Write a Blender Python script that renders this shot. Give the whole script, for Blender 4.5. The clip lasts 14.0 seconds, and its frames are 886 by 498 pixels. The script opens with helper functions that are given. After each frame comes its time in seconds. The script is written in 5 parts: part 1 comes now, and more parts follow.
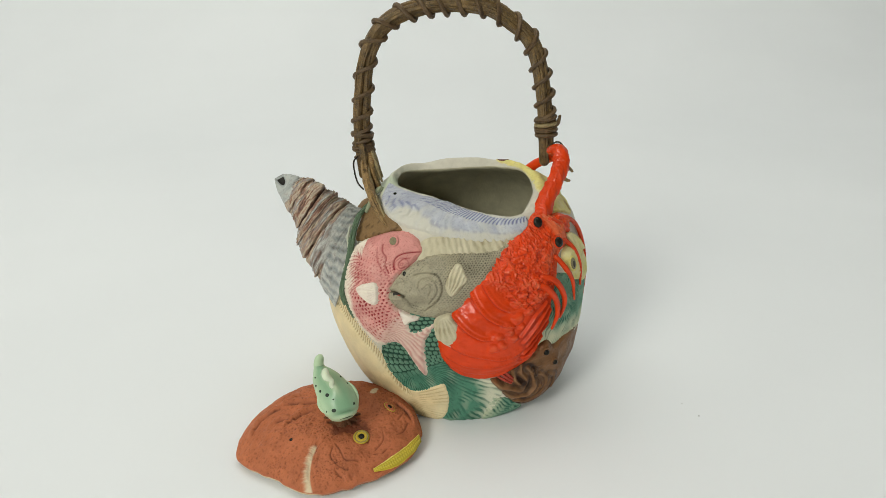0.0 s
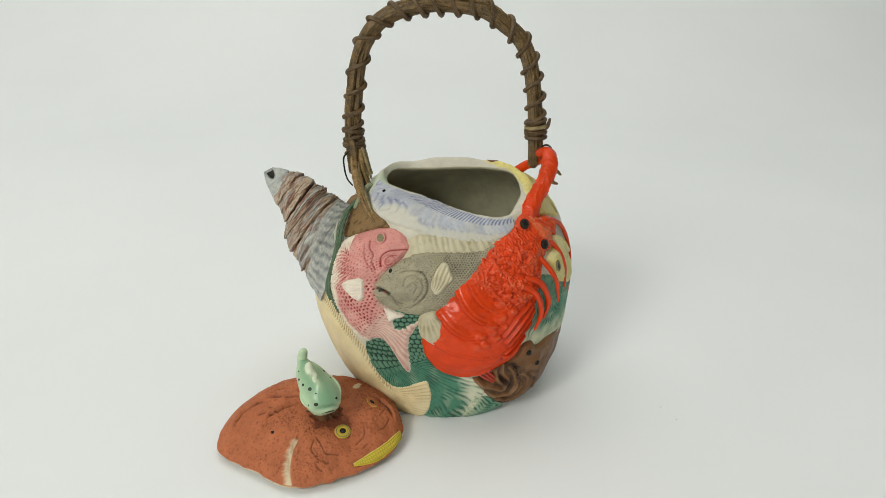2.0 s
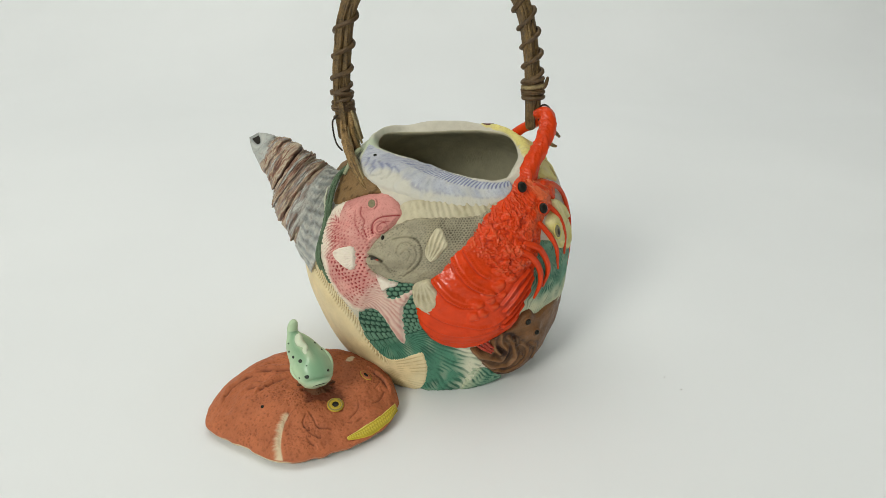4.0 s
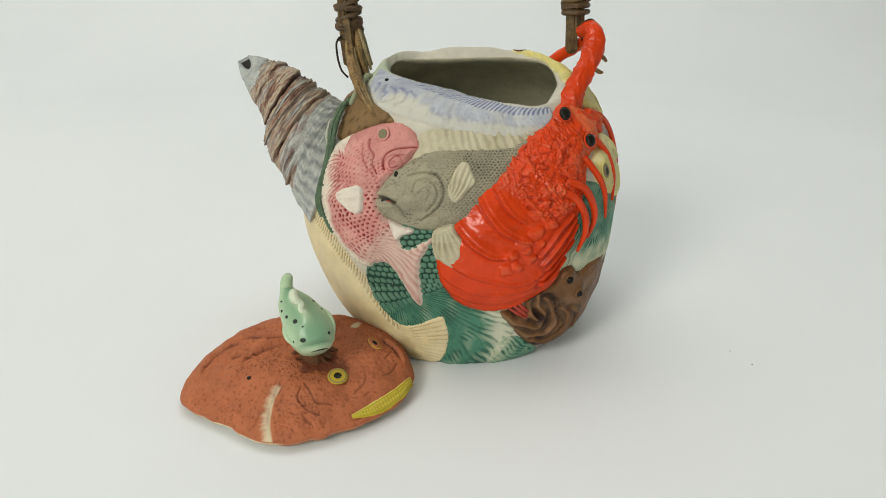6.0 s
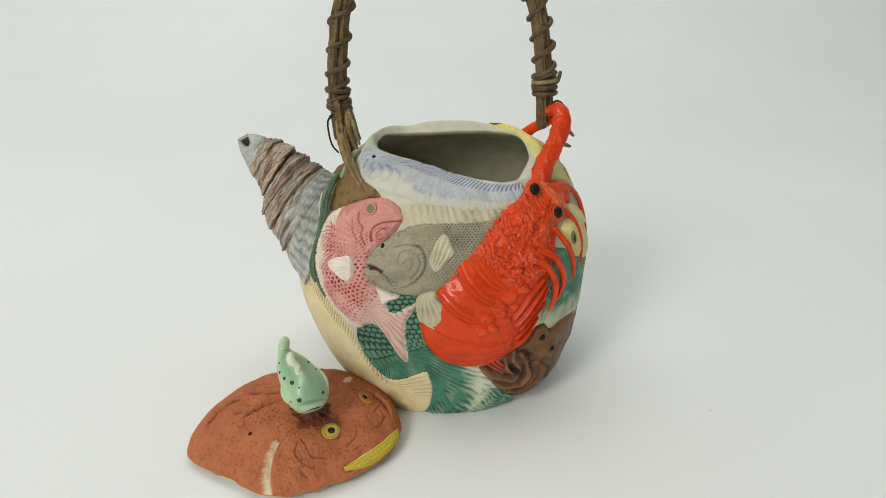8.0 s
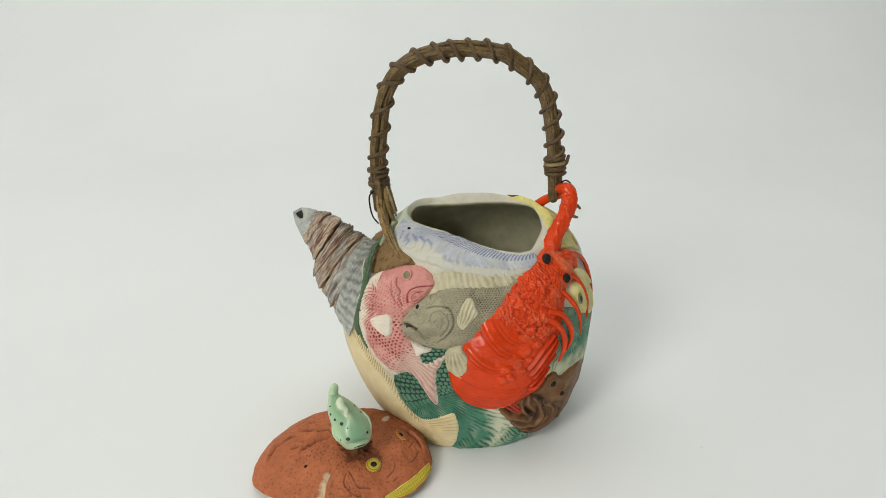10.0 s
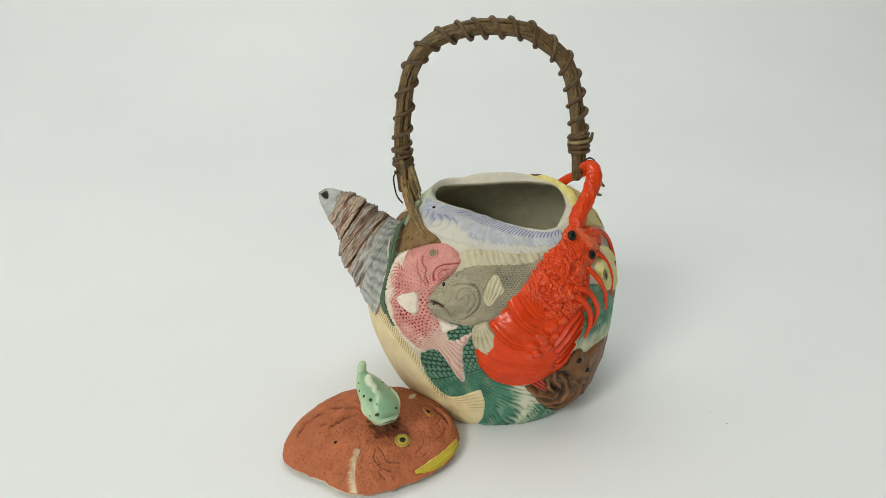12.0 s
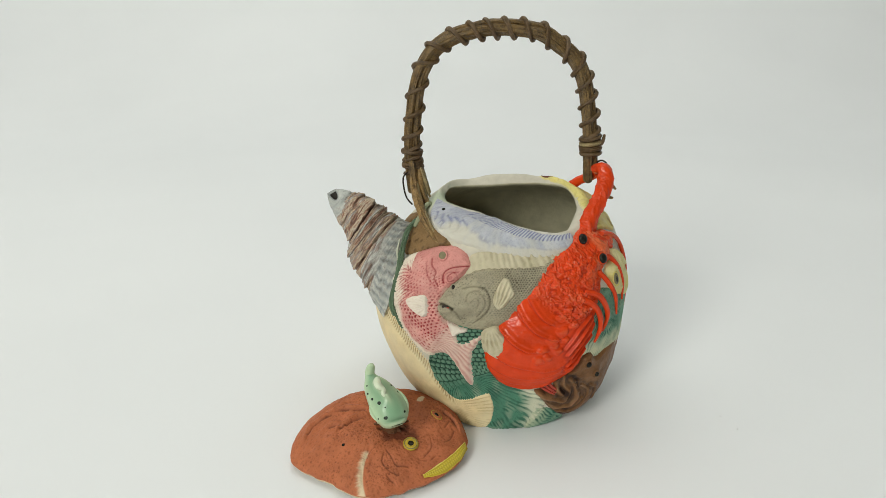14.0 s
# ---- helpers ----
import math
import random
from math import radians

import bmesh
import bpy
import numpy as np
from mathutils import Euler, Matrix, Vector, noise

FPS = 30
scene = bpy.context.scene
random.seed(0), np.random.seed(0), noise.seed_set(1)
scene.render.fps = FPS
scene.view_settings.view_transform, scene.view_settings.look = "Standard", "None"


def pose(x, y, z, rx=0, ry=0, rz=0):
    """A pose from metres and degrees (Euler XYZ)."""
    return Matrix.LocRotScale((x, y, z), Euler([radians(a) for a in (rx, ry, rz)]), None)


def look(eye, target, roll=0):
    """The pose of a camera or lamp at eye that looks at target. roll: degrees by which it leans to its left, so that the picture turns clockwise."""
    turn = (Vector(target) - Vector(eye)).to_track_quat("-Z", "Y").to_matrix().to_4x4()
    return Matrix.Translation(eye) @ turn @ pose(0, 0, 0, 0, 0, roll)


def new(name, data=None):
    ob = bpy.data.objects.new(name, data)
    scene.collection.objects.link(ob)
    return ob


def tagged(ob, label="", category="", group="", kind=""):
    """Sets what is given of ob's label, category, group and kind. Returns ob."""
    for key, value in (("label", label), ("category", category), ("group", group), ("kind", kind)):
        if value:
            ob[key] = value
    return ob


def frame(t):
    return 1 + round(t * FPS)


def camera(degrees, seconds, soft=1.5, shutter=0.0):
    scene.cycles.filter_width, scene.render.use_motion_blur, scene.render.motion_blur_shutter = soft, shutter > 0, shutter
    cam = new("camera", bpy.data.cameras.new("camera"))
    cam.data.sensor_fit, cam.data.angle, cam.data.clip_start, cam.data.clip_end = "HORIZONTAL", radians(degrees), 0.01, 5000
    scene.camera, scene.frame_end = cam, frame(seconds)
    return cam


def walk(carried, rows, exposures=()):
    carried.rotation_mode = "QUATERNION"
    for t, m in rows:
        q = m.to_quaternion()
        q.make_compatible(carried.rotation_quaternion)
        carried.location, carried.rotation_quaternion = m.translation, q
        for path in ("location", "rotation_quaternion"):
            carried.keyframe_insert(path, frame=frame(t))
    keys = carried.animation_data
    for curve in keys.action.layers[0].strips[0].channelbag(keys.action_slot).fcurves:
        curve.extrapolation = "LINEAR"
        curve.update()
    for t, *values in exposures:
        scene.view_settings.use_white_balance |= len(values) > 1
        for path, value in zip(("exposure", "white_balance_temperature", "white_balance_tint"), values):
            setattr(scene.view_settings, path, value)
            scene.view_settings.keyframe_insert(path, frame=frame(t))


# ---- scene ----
cam = camera(72.0, 14.0, soft=0.6)
PATH = [
    (0, (0.0000, -0.4200, 0.2855), (0.0000, 1.3925, -0.5601), -0.92),
    (0.5, (-0.0037, -0.4244, 0.2946), (0.0085, 1.3919, -0.5428), -0.39),
    (1, (-0.0048, -0.4276, 0.2899), (0.0087, 1.3858, -0.5536), 0.25),
    (1.5, (-0.0005, -0.4226, 0.2870), (0.0372, 1.3857, -0.5665), 1.22),
    (2, (0.0016, -0.4223, 0.2878), (0.0370, 1.3856, -0.5669), 1.39),
    (2.5, (0.0009, -0.4190, 0.2863), (0.0496, 1.3884, -0.5688), 1.33),
    (3, (0.0038, -0.4123, 0.2821), (0.0651, 1.3843, -0.5945), 1.44),
    (3.5, (0.0045, -0.4122, 0.2790), (0.0598, 1.3808, -0.6052), 1.06),
    (4, (0.0047, -0.4129, 0.2691), (0.0442, 1.3751, -0.6262), 0.72),
    (4.2, (0.0023, -0.4155, 0.2487), (0.0395, 1.3763, -0.6391), 0.66),
    (6.3, (-0.0066, -0.3667, 0.2079), (0.0108, 1.4348, -0.6607), 0.56),
    (6.5, (-0.0084, -0.3686, 0.2094), (0.0090, 1.4337, -0.6575), 0.51),
    (7, (-0.0049, -0.3662, 0.2119), (0.0132, 1.4341, -0.6590), 0.38),
    (7.5, (0.0018, -0.3675, 0.2204), (0.0343, 1.4383, -0.6389), 0.27),
    (8, (0.0019, -0.3854, 0.2495), (0.0423, 1.4281, -0.5928), 0.27),
    (8.5, (-0.0045, -0.4055, 0.2809), (0.0184, 1.4212, -0.5333), 0.20),
    (8.7, (-0.0026, -0.4124, 0.2978), (0.0190, 1.4193, -0.5050), 0.37),
    (10.8, (-0.0066, -0.4286, 0.3054), (-0.0345, 1.3964, -0.5121), -0.80),
    (11, (-0.0067, -0.4281, 0.3050), (-0.0264, 1.3955, -0.5161), -0.69),
    (11.5, (-0.0077, -0.4305, 0.3016), (-0.0463, 1.3896, -0.5265), -1.15),
    (12, (-0.0173, -0.4348, 0.2962), (-0.0558, 1.3869, -0.5283), -1.19),
    (12.5, (-0.0226, -0.4339, 0.2996), (-0.0762, 1.3829, -0.5349), -1.41),
    (13, (-0.0219, -0.4320, 0.2929), (-0.0819, 1.3828, -0.5455), -1.11),
    (13.5, (-0.0272, -0.4337, 0.2922), (-0.0878, 1.3816, -0.5452), -0.95),
    (14, (-0.0207, -0.4300, 0.2997), (-0.0745, 1.3844, -0.5400), -0.98),
]
walk(cam, [(t, look(eye, target, roll)) for t, eye, target, roll in PATH])

# ---- world, lamps, exposure ----
world = bpy.data.worlds.new("studio")
world.use_nodes = True
world.node_tree.nodes["Background"].inputs[0].default_value = (0.93, 0.97, 1.0, 1)
world.node_tree.nodes["Background"].inputs[1].default_value = 0.33
scene.world = world


def area_lamp(name, eye, target, size, watts, colour):
    data = bpy.data.lights.new(name, "AREA")
    data.shape, data.size, data.size_y, data.energy, data.color = "RECTANGLE", size[0], size[1], watts, colour
    ob = new(name, data)
    ob.matrix_world = look(eye, target)
    return ob


area_lamp("softbox_key", (-1.4, -1.75, 1.55), (0, 0, 0.05), (0.8, 0.8), 33.0, (1.0, 0.985, 0.88))
# added overhead lamp, evens out the sweep's brightness; no known fixture
area_lamp("overhead_fill", (-0.3, 0.95, 2.65), (-0.3, 0.95, 0.0), (3.4, 2.0), 34.5, (1.0, 1.0, 0.91))
# added fill from low in front, lifts the lower pot
area_lamp("front_fill", (-0.1, -1.6, 0.42), (0, 0, 0.08), (0.7, 0.5), 2.6, (1.0, 1.0, 0.92))


# ---- materials ----
class Mat:
    """A small builder of node materials."""

    def __init__(self, name, rough=0.6, metal=0.0, coat=0.0):
        self.m = bpy.data.materials.new(name)
        self.m.use_nodes = True
        self.t = self.m.node_tree
        self.b = self.t.nodes["Principled BSDF"]
        self.b.inputs["Roughness"].default_value = rough
        self.b.inputs["Metallic"].default_value = metal
        self.b.inputs["Coat Weight"].default_value = coat
        self.b.inputs["Coat Roughness"].default_value = 0.12
        self.pos = self.node("ShaderNodeTexCoord").outputs["Object"]

    def node(self, kind, **sets):
        n = self.t.nodes.new(kind)
        for k, v in sets.items():
            n.inputs[k.replace("_", " ")].default_value = v
        return n

    def link(self, a, b):
        self.t.links.new(a, b)
        return self

    def noise(self, scale, detail=4.0, rough=0.55):
        n = self.node("ShaderNodeTexNoise", Scale=scale, Detail=detail, Roughness=rough)
        self.link(self.pos, n.inputs["Vector"])
        return n.outputs["Fac"]

    def cells(self, scale):
        n = self.node("ShaderNodeTexVoronoi", Scale=scale)
        self.link(self.pos, n.inputs["Vector"])
        return n.outputs["Distance"]

    def attr(self, name):
        n = self.node("ShaderNodeAttribute")
        n.attribute_name = name
        return n.outputs["Fac"]

    def ramp(self, fac, stops):
        n = self.node("ShaderNodeValToRGB")
        e = n.color_ramp.elements
        while len(e) < len(stops):
            e.new(0.5)
        for k, (p, c) in zip(e, stops):
            k.position, k.color = p, (*c, 1)
        self.link(fac, n.inputs["Fac"])
        return n.outputs["Color"]

    def level(self, fac, lo, hi, a=0.0, b=1.0):
        n = self.node("ShaderNodeMapRange")
        for k, v in zip(("From Min", "From Max", "To Min", "To Max"), (lo, hi, a, b)):
            n.inputs[k].default_value = v
        self.link(fac, n.inputs["Value"])
        return n.outputs["Result"]

    def mix(self, fac, a, b, mode="MIX"):
        n = self.node("ShaderNodeMix")
        n.data_type, n.blend_type = "RGBA", mode
        for sock, v in ((n.inputs[0], fac), (n.inputs[6], a), (n.inputs[7], b)):
            if isinstance(v, (int, float)):
                sock.default_value = v
            elif isinstance(v, tuple):
                sock.default_value = (*v, 1)
            else:
                self.link(v, sock)
        return n.outputs[2]

    def colour(self, sock):
        if isinstance(sock, tuple):
            self.b.inputs["Base Color"].default_value = (*sock, 1)
        else:
            self.link(sock, self.b.inputs["Base Color"])
        return self

    def bump(self, fac, strength, distance=0.0004):
        n = self.node("ShaderNodeBump", Strength=strength, Distance=distance)
        self.link(fac, n.inputs["Height"])
        if self.b.inputs["Normal"].links:
            self.link(self.b.inputs["Normal"].links[0].from_socket, n.inputs["Normal"])
        return self.link(n.outputs["Normal"], self.b.inputs["Normal"])

    def gloss(self, fac, lo, hi, a, b):
        return self.link(self.level(fac, lo, hi, a, b), self.b.inputs["Roughness"])


def painted(name, base, wash, pale, rough=0.62, coat=0.0, speck=0.35, grit=1.0):
    """Underglaze on bisque: wash pools in the grooves (pit), the paint thins to pale where it is bare."""
    if name not in ("blue_wash", "pink_underglaze", "rosy_white_fin"):
        base, wash, pale = ((c[0], c[1] * 0.98, c[2] * 0.80) for c in (base, wash, pale))
    m = Mat(name, rough, 0, coat)
    m.b.inputs["Specular IOR Level"].default_value = 0.3
    blotch = m.level(m.noise(90, 5), 0.3, 0.7)
    body = m.mix(blotch, tuple(c * 0.86 for c in base), tuple(min(1, c * 1.12) for c in base))
    grain = m.level(m.noise(900, 3), 0.52, 0.72, 0, speck)
    body = m.mix(grain, body, wash)
    body = m.mix(m.level(m.attr("pit"), 0.02, 0.7), body, wash)
    thin = m.level(m.attr("bare"), 0, 1)
    m.colour(m.mix(thin, body, pale))
    m.gloss(m.noise(160, 3), 0.3, 0.7, rough - 0.08, min(1, rough + 0.1))
    return m.bump(m.noise(900, 5, 0.7), 0.6 * grit, 0.0006).bump(m.noise(200, 4), 0.5 * grit, 0.0012)


CLAY = (0.61, 0.595, 0.615)
clay = painted("bisque_clay", CLAY, (0.52, 0.60, 0.56), (0.8, 0.78, 0.72), speck=0.0)
pink = painted("pink_underglaze", (0.64, 0.28, 0.25), (0.31, 0.03, 0.035), (0.79, 0.71, 0.60))
grey = painted("grey_underglaze", (0.345, 0.32, 0.28), (0.075, 0.065, 0.05), (0.5, 0.46, 0.38), speck=0.4)
cream = painted("cream_underglaze", (0.73, 0.61, 0.435), (0.34, 0.23, 0.115), (0.74, 0.69, 0.58), rough=0.5, speck=0.12, grit=0.4)
ivory = painted("ivory_fin_glaze", (0.55, 0.51, 0.425), (0.26, 0.21, 0.135), (0.60, 0.56, 0.50), speck=0.15)
pinkish = painted("rosy_white_fin", (0.76, 0.68, 0.59), (0.50, 0.22, 0.21), (0.80, 0.74, 0.64), speck=0.15)
green = painted("green_underglaze", (0.075, 0.235, 0.19), (0.010, 0.055, 0.045), (0.64, 0.66, 0.62))
teal = painted("pale_teal_underglaze", (0.16, 0.345, 0.29), (0.025, 0.12, 0.10), (0.66, 0.68, 0.58))
weed = painted("seaweed_green_glaze", (0.105, 0.17, 0.125), (0.025, 0.05, 0.036), (0.3, 0.38, 0.3), speck=0.7)
sage_clay = painted("sage_green_clay", (0.33, 0.37, 0.29), (0.12, 0.16, 0.11), (0.5, 0.52, 0.45), speck=0.6)
fringe_grey = painted("pale_grey_shell_lip", (0.50, 0.53, 0.51), (0.25, 0.27, 0.26), (0.6, 0.6, 0.58))
red = painted("glossy_red_glaze", (0.67, 0.05, 0.005), (0.30, 0.011, 0.002), (0.72, 0.20, 0.10), rough=0.5, coat=0.42, speck=0.08, grit=0.2)
red.b.inputs["Coat Roughness"].default_value = 0.15
red.b.inputs["Specular IOR Level"].default_value = 0.12
red.bump(red.noise(700, 2, 0.5), 0.12, 0.0005)
brown = painted("brown_underglaze", (0.235, 0.145, 0.075), (0.08, 0.045, 0.022), (0.4, 0.3, 0.2))
umber = painted("umber_underglaze", (0.19, 0.088, 0.039), (0.022, 0.008, 0.004), (0.36, 0.20, 0.12), rough=0.5, coat=0.07)
umber.b.inputs["Coat Roughness"].default_value = 0.25
inky = painted("dark_green_spot", (0.016, 0.03, 0.023), (0.01, 0.015, 0.012), (0.1, 0.15, 0.12), rough=0.4, grit=0.2)
soil = painted("dark_clay", (0.13, 0.055, 0.028), (0.03, 0.012, 0.007), (0.3, 0.16, 0.1), rough=0.5)
blue = painted("blue_wash", (0.52, 0.545, 0.59), (0.215, 0.23, 0.375), (0.61, 0.595, 0.525))
yellow = painted("pale_yellow_glaze", (0.72, 0.66, 0.28), (0.38, 0.26, 0.08), (0.76, 0.72, 0.55))
lemon = painted("lemon_glaze", (0.60, 0.49, 0.05), (0.34, 0.27, 0.03), (0.76, 0.68, 0.24), rough=0.35, grit=0.5)
terra = painted("terracotta_underglaze", (0.455, 0.142, 0.072), (0.16, 0.045, 0.024), (0.7, 0.6, 0.5), rough=0.62, speck=0.3, grit=0.7)
celadon = painted("celadon_glaze", (0.47, 0.63, 0.51), (0.22, 0.40, 0.30), (0.66, 0.72, 0.62), rough=0.36, coat=0.28, speck=0.08, grit=0.4)
celadon.b.inputs["Coat Roughness"].default_value = 0.2
frost = painted("pale_celadon_glaze", (0.62, 0.71, 0.66), (0.4, 0.5, 0.45), (0.7, 0.74, 0.7), rough=0.3, coat=0.4, speck=0.05, grit=0.3)
black = painted("black_glaze", (0.012, 0.012, 0.011), (0.01, 0.01, 0.01), (0.1, 0.1, 0.1), rough=0.2, coat=0.0, grit=0.1)
black.b.inputs["Specular IOR Level"].default_value = 0.2
olive = painted("olive_eye_glaze", (0.21, 0.19, 0.13), (0.1, 0.08, 0.05), (0.3, 0.3, 0.2), rough=0.35)
plum = painted("plum_glaze", (0.14, 0.05, 0.05), (0.06, 0.02, 0.02), (0.3, 0.2, 0.2))
maw = painted("dull_red_mouth", (0.42, 0.06, 0.045), (0.16, 0.02, 0.015), (0.5, 0.2, 0.15), rough=0.4)
inner = painted("bare_inner_clay", (0.50, 0.485, 0.42), (0.40, 0.38, 0.32), (0.6, 0.56, 0.47), speck=0.2)
ochre = painted("ochre_eye_glaze", (0.50, 0.37, 0.045), (0.20, 0.13, 0.02), (0.6, 0.5, 0.2), rough=0.35, grit=0.5)

shell = Mat("shell_glaze", 0.6)
tone = shell.ramp(shell.attr("band"), [(0.0, (0.25, 0.275, 0.275)), (0.15, (0.37, 0.395, 0.385)), (0.30, (0.53, 0.54, 0.50)), (0.42, (0.30, 0.285, 0.265)), (0.55, (0.33, 0.215, 0.165)), (0.68, (0.50, 0.43, 0.31)), (0.82, (0.30, 0.155, 0.10)), (1.0, (0.13, 0.062, 0.042))])
tone = shell.mix(shell.level(shell.noise(300, 5), 0.5, 0.7, 0, 0.2), tone, (0.46, 0.46, 0.43))
tone = shell.mix(shell.level(shell.noise(520, 4), 0.54, 0.68, 0, 0.35), tone, (0.20, 0.15, 0.125))
shell.colour(shell.mix(shell.attr("pit"), tone, (0.055, 0.022, 0.013)))
shell.bump(shell.noise(520, 5), 0.7, 0.0007).bump(shell.noise(180, 4), 0.5, 0.0012)

# near-black for the shade inside the spout; also a mouth and a pupil
shade_pupil_dark = Mat("dark_hollow_shade_and_pupil", 0.8).colour((0.03, 0.026, 0.022))


def wooden(name, dark, light):
    m = Mat(name, 0.55)
    g = m.level(m.noise(240, 6, 0.65), 0.3, 0.7)
    f = m.level(m.noise(1300, 3), 0.35, 0.7)
    m.colour(m.mix(m.level(m.attr("grain"), 0, 1, 0, 0.7), m.mix(g, dark, light), m.mix(f, dark, tuple(c * 1.3 for c in light))))
    return m.bump(m.attr("grain"), 1.0, 0.0009).bump(m.noise(600, 4), 0.6, 0.0005)


cane = wooden("dark_cane", (0.012, 0.007, 0.002), (0.245, 0.148, 0.048))
vine = wooden("vine_binding", (0.022, 0.012, 0.005), (0.165, 0.098, 0.04))
peeled = wooden("peeled_cane", (0.055, 0.026, 0.008), (0.43, 0.27, 0.10))
straw = wooden("pale_split_cane", (0.12, 0.085, 0.035), (0.40, 0.31, 0.15))
wire = Mat("dark_wire", 0.4, 0.8).colour((0.035, 0.03, 0.025))

paper = Mat("white_sweep_paper", 0.85)
paper.colour(paper.mix(paper.level(paper.noise(2.2, 3), 0.3, 0.7), (0.775, 0.80, 0.83), (0.81, 0.835, 0.865)))
paper.bump(paper.noise(500, 4), 0.05, 0.0003).bump(paper.noise(7, 2), 0.2, 0.004)
plaster = Mat("white_wall_paint", 0.9)
plaster.colour(plaster.mix(plaster.level(plaster.noise(3, 4), 0.3, 0.7), (0.74, 0.74, 0.72), (0.8, 0.8, 0.78)))
plaster.bump(plaster.noise(150, 3), 0.1, 0.001)
dirt = Mat("dust", 0.9).colour((0.12, 0.1, 0.08))


# ---- mesh helpers ----
def solid(name, verts, faces, mat, parent=None, label="", attrs=None, smooth=True):
    me = bpy.data.meshes.new(name)
    me.from_pydata(np.asarray(verts, float).tolist(), [], faces if isinstance(faces, list) else faces.tolist())
    for key, values in (attrs or {}).items():
        me.attributes.new(key, "FLOAT", "POINT").data.foreach_set("value", np.asarray(values, np.float32).ravel())
    me.polygons.foreach_set("use_smooth", [smooth] * len(me.polygons))
    me.materials.append(mat.m)
    me.update()
    ob = new(name, me)
    ob.parent = parent
    if label:
        ob["label"] = label
    return ob


def part(name, bm, mat, parent=None, label=""):
    me = bpy.data.meshes.new(name)
    bmesh.ops.recalc_face_normals(bm, faces=bm.faces[:])
    bm.to_mesh(me)
    bm.free()
    for p in me.polygons:
        p.use_smooth = True
    me.materials.append(mat.m)
    ob = new(name, me)
    ob.parent = parent
    if label:
        ob["label"] = label
    return ob


def thing(name, label, category, at=(0, 0, 0), group=""):
    ob = new(name)
    ob.location = at
    ob.empty_display_size = 0.02
    return tagged(ob, label, category, group)


def glide(xs, ys, x):
    """A smooth curve through (xs, ys)."""
    xs, ys = np.asarray(xs, float), np.asarray(ys, float)
    x = np.clip(np.asarray(x, float), xs[0], xs[-1])
    m = np.gradient(ys, xs, axis=0)
    i = np.clip(np.searchsorted(xs, x) - 1, 0, len(xs) - 2)
    h = xs[i + 1] - xs[i]
    t = (x - xs[i]) / h
    if ys.ndim > 1:
        h, t = h[..., None], t[..., None]
    return (2 * t**3 - 3 * t**2 + 1) * ys[i] + (t**3 - 2 * t**2 + t) * h * m[i] + (3 * t**2 - 2 * t**3) * ys[i + 1] + (t**3 - t**2) * h * m[i + 1]


def spline(pts, n=8, closed=False):
    pts = np.asarray(pts, float)
    k = len(pts)
    out = []
    for i in range(k if closed else k - 1):
        p = [pts[j % k] if closed else pts[min(max(j, 0), k - 1)] for j in (i - 1, i, i + 1, i + 2)]
        for t in np.arange(n) / n:
            out.append(0.5 * (2 * p[1] + (p[2] - p[0]) * t + (2 * p[0] - 5 * p[1] + 4 * p[2] - p[3]) * t * t + (3 * p[1] - p[0] - 3 * p[2] + p[3]) * t**3))
    if not closed:
        out.append(pts[-1])
    return np.array(out)


def rough2(x, y, size, seed=0):
    """Smooth value noise in the plane, -1 to 1."""
    gx, gy = np.asarray(x, float) / size + 31.7 * seed, np.asarray(y, float) / size + 17.3 * seed
    ix, iy = np.floor(gx), np.floor(gy)
    fx, fy = gx - ix, gy - iy
    fx, fy = fx * fx * (3 - 2 * fx), fy * fy * (3 - 2 * fy)
    h = lambda a, b: np.modf(np.abs(np.sin(a * 127.1 + b * 311.7 + seed * 7.7) * 43758.5453))[0] * 2 - 1
    return (h(ix, iy) * (1 - fx) + h(ix + 1, iy) * fx) * (1 - fy) + (h(ix, iy + 1) * (1 - fx) + h(ix + 1, iy + 1) * fx) * fy


def fbm(x, y, size, seed=0):
    return rough2(x, y, size, seed) + 0.5 * rough2(x, y, size / 2.1, seed + 3) + 0.25 * rough2(x, y, size / 4.3, seed + 5)


def dots(x, y, cell, seed=0):
    """Distance to the nearest of scattered points, in cells."""
    gx, gy = np.asarray(x, float) / cell, np.asarray(y, float) / cell
    ix, iy = np.floor(gx), np.floor(gy)
    best = np.full(gx.shape, 9.0)
    for dx in (-1, 0, 1):
        for dy in (-1, 0, 1):
            a, b = ix + dx, iy + dy
            jx = np.modf(np.abs(np.sin(a * 127.1 + b * 311.7 + seed) * 43758.5453))[0]
            jy = np.modf(np.abs(np.sin(a * 269.5 + b * 183.3 + seed) * 24634.6345))[0]
            best = np.minimum(best, np.hypot(a + jx - gx, b + jy - gy))
    return best


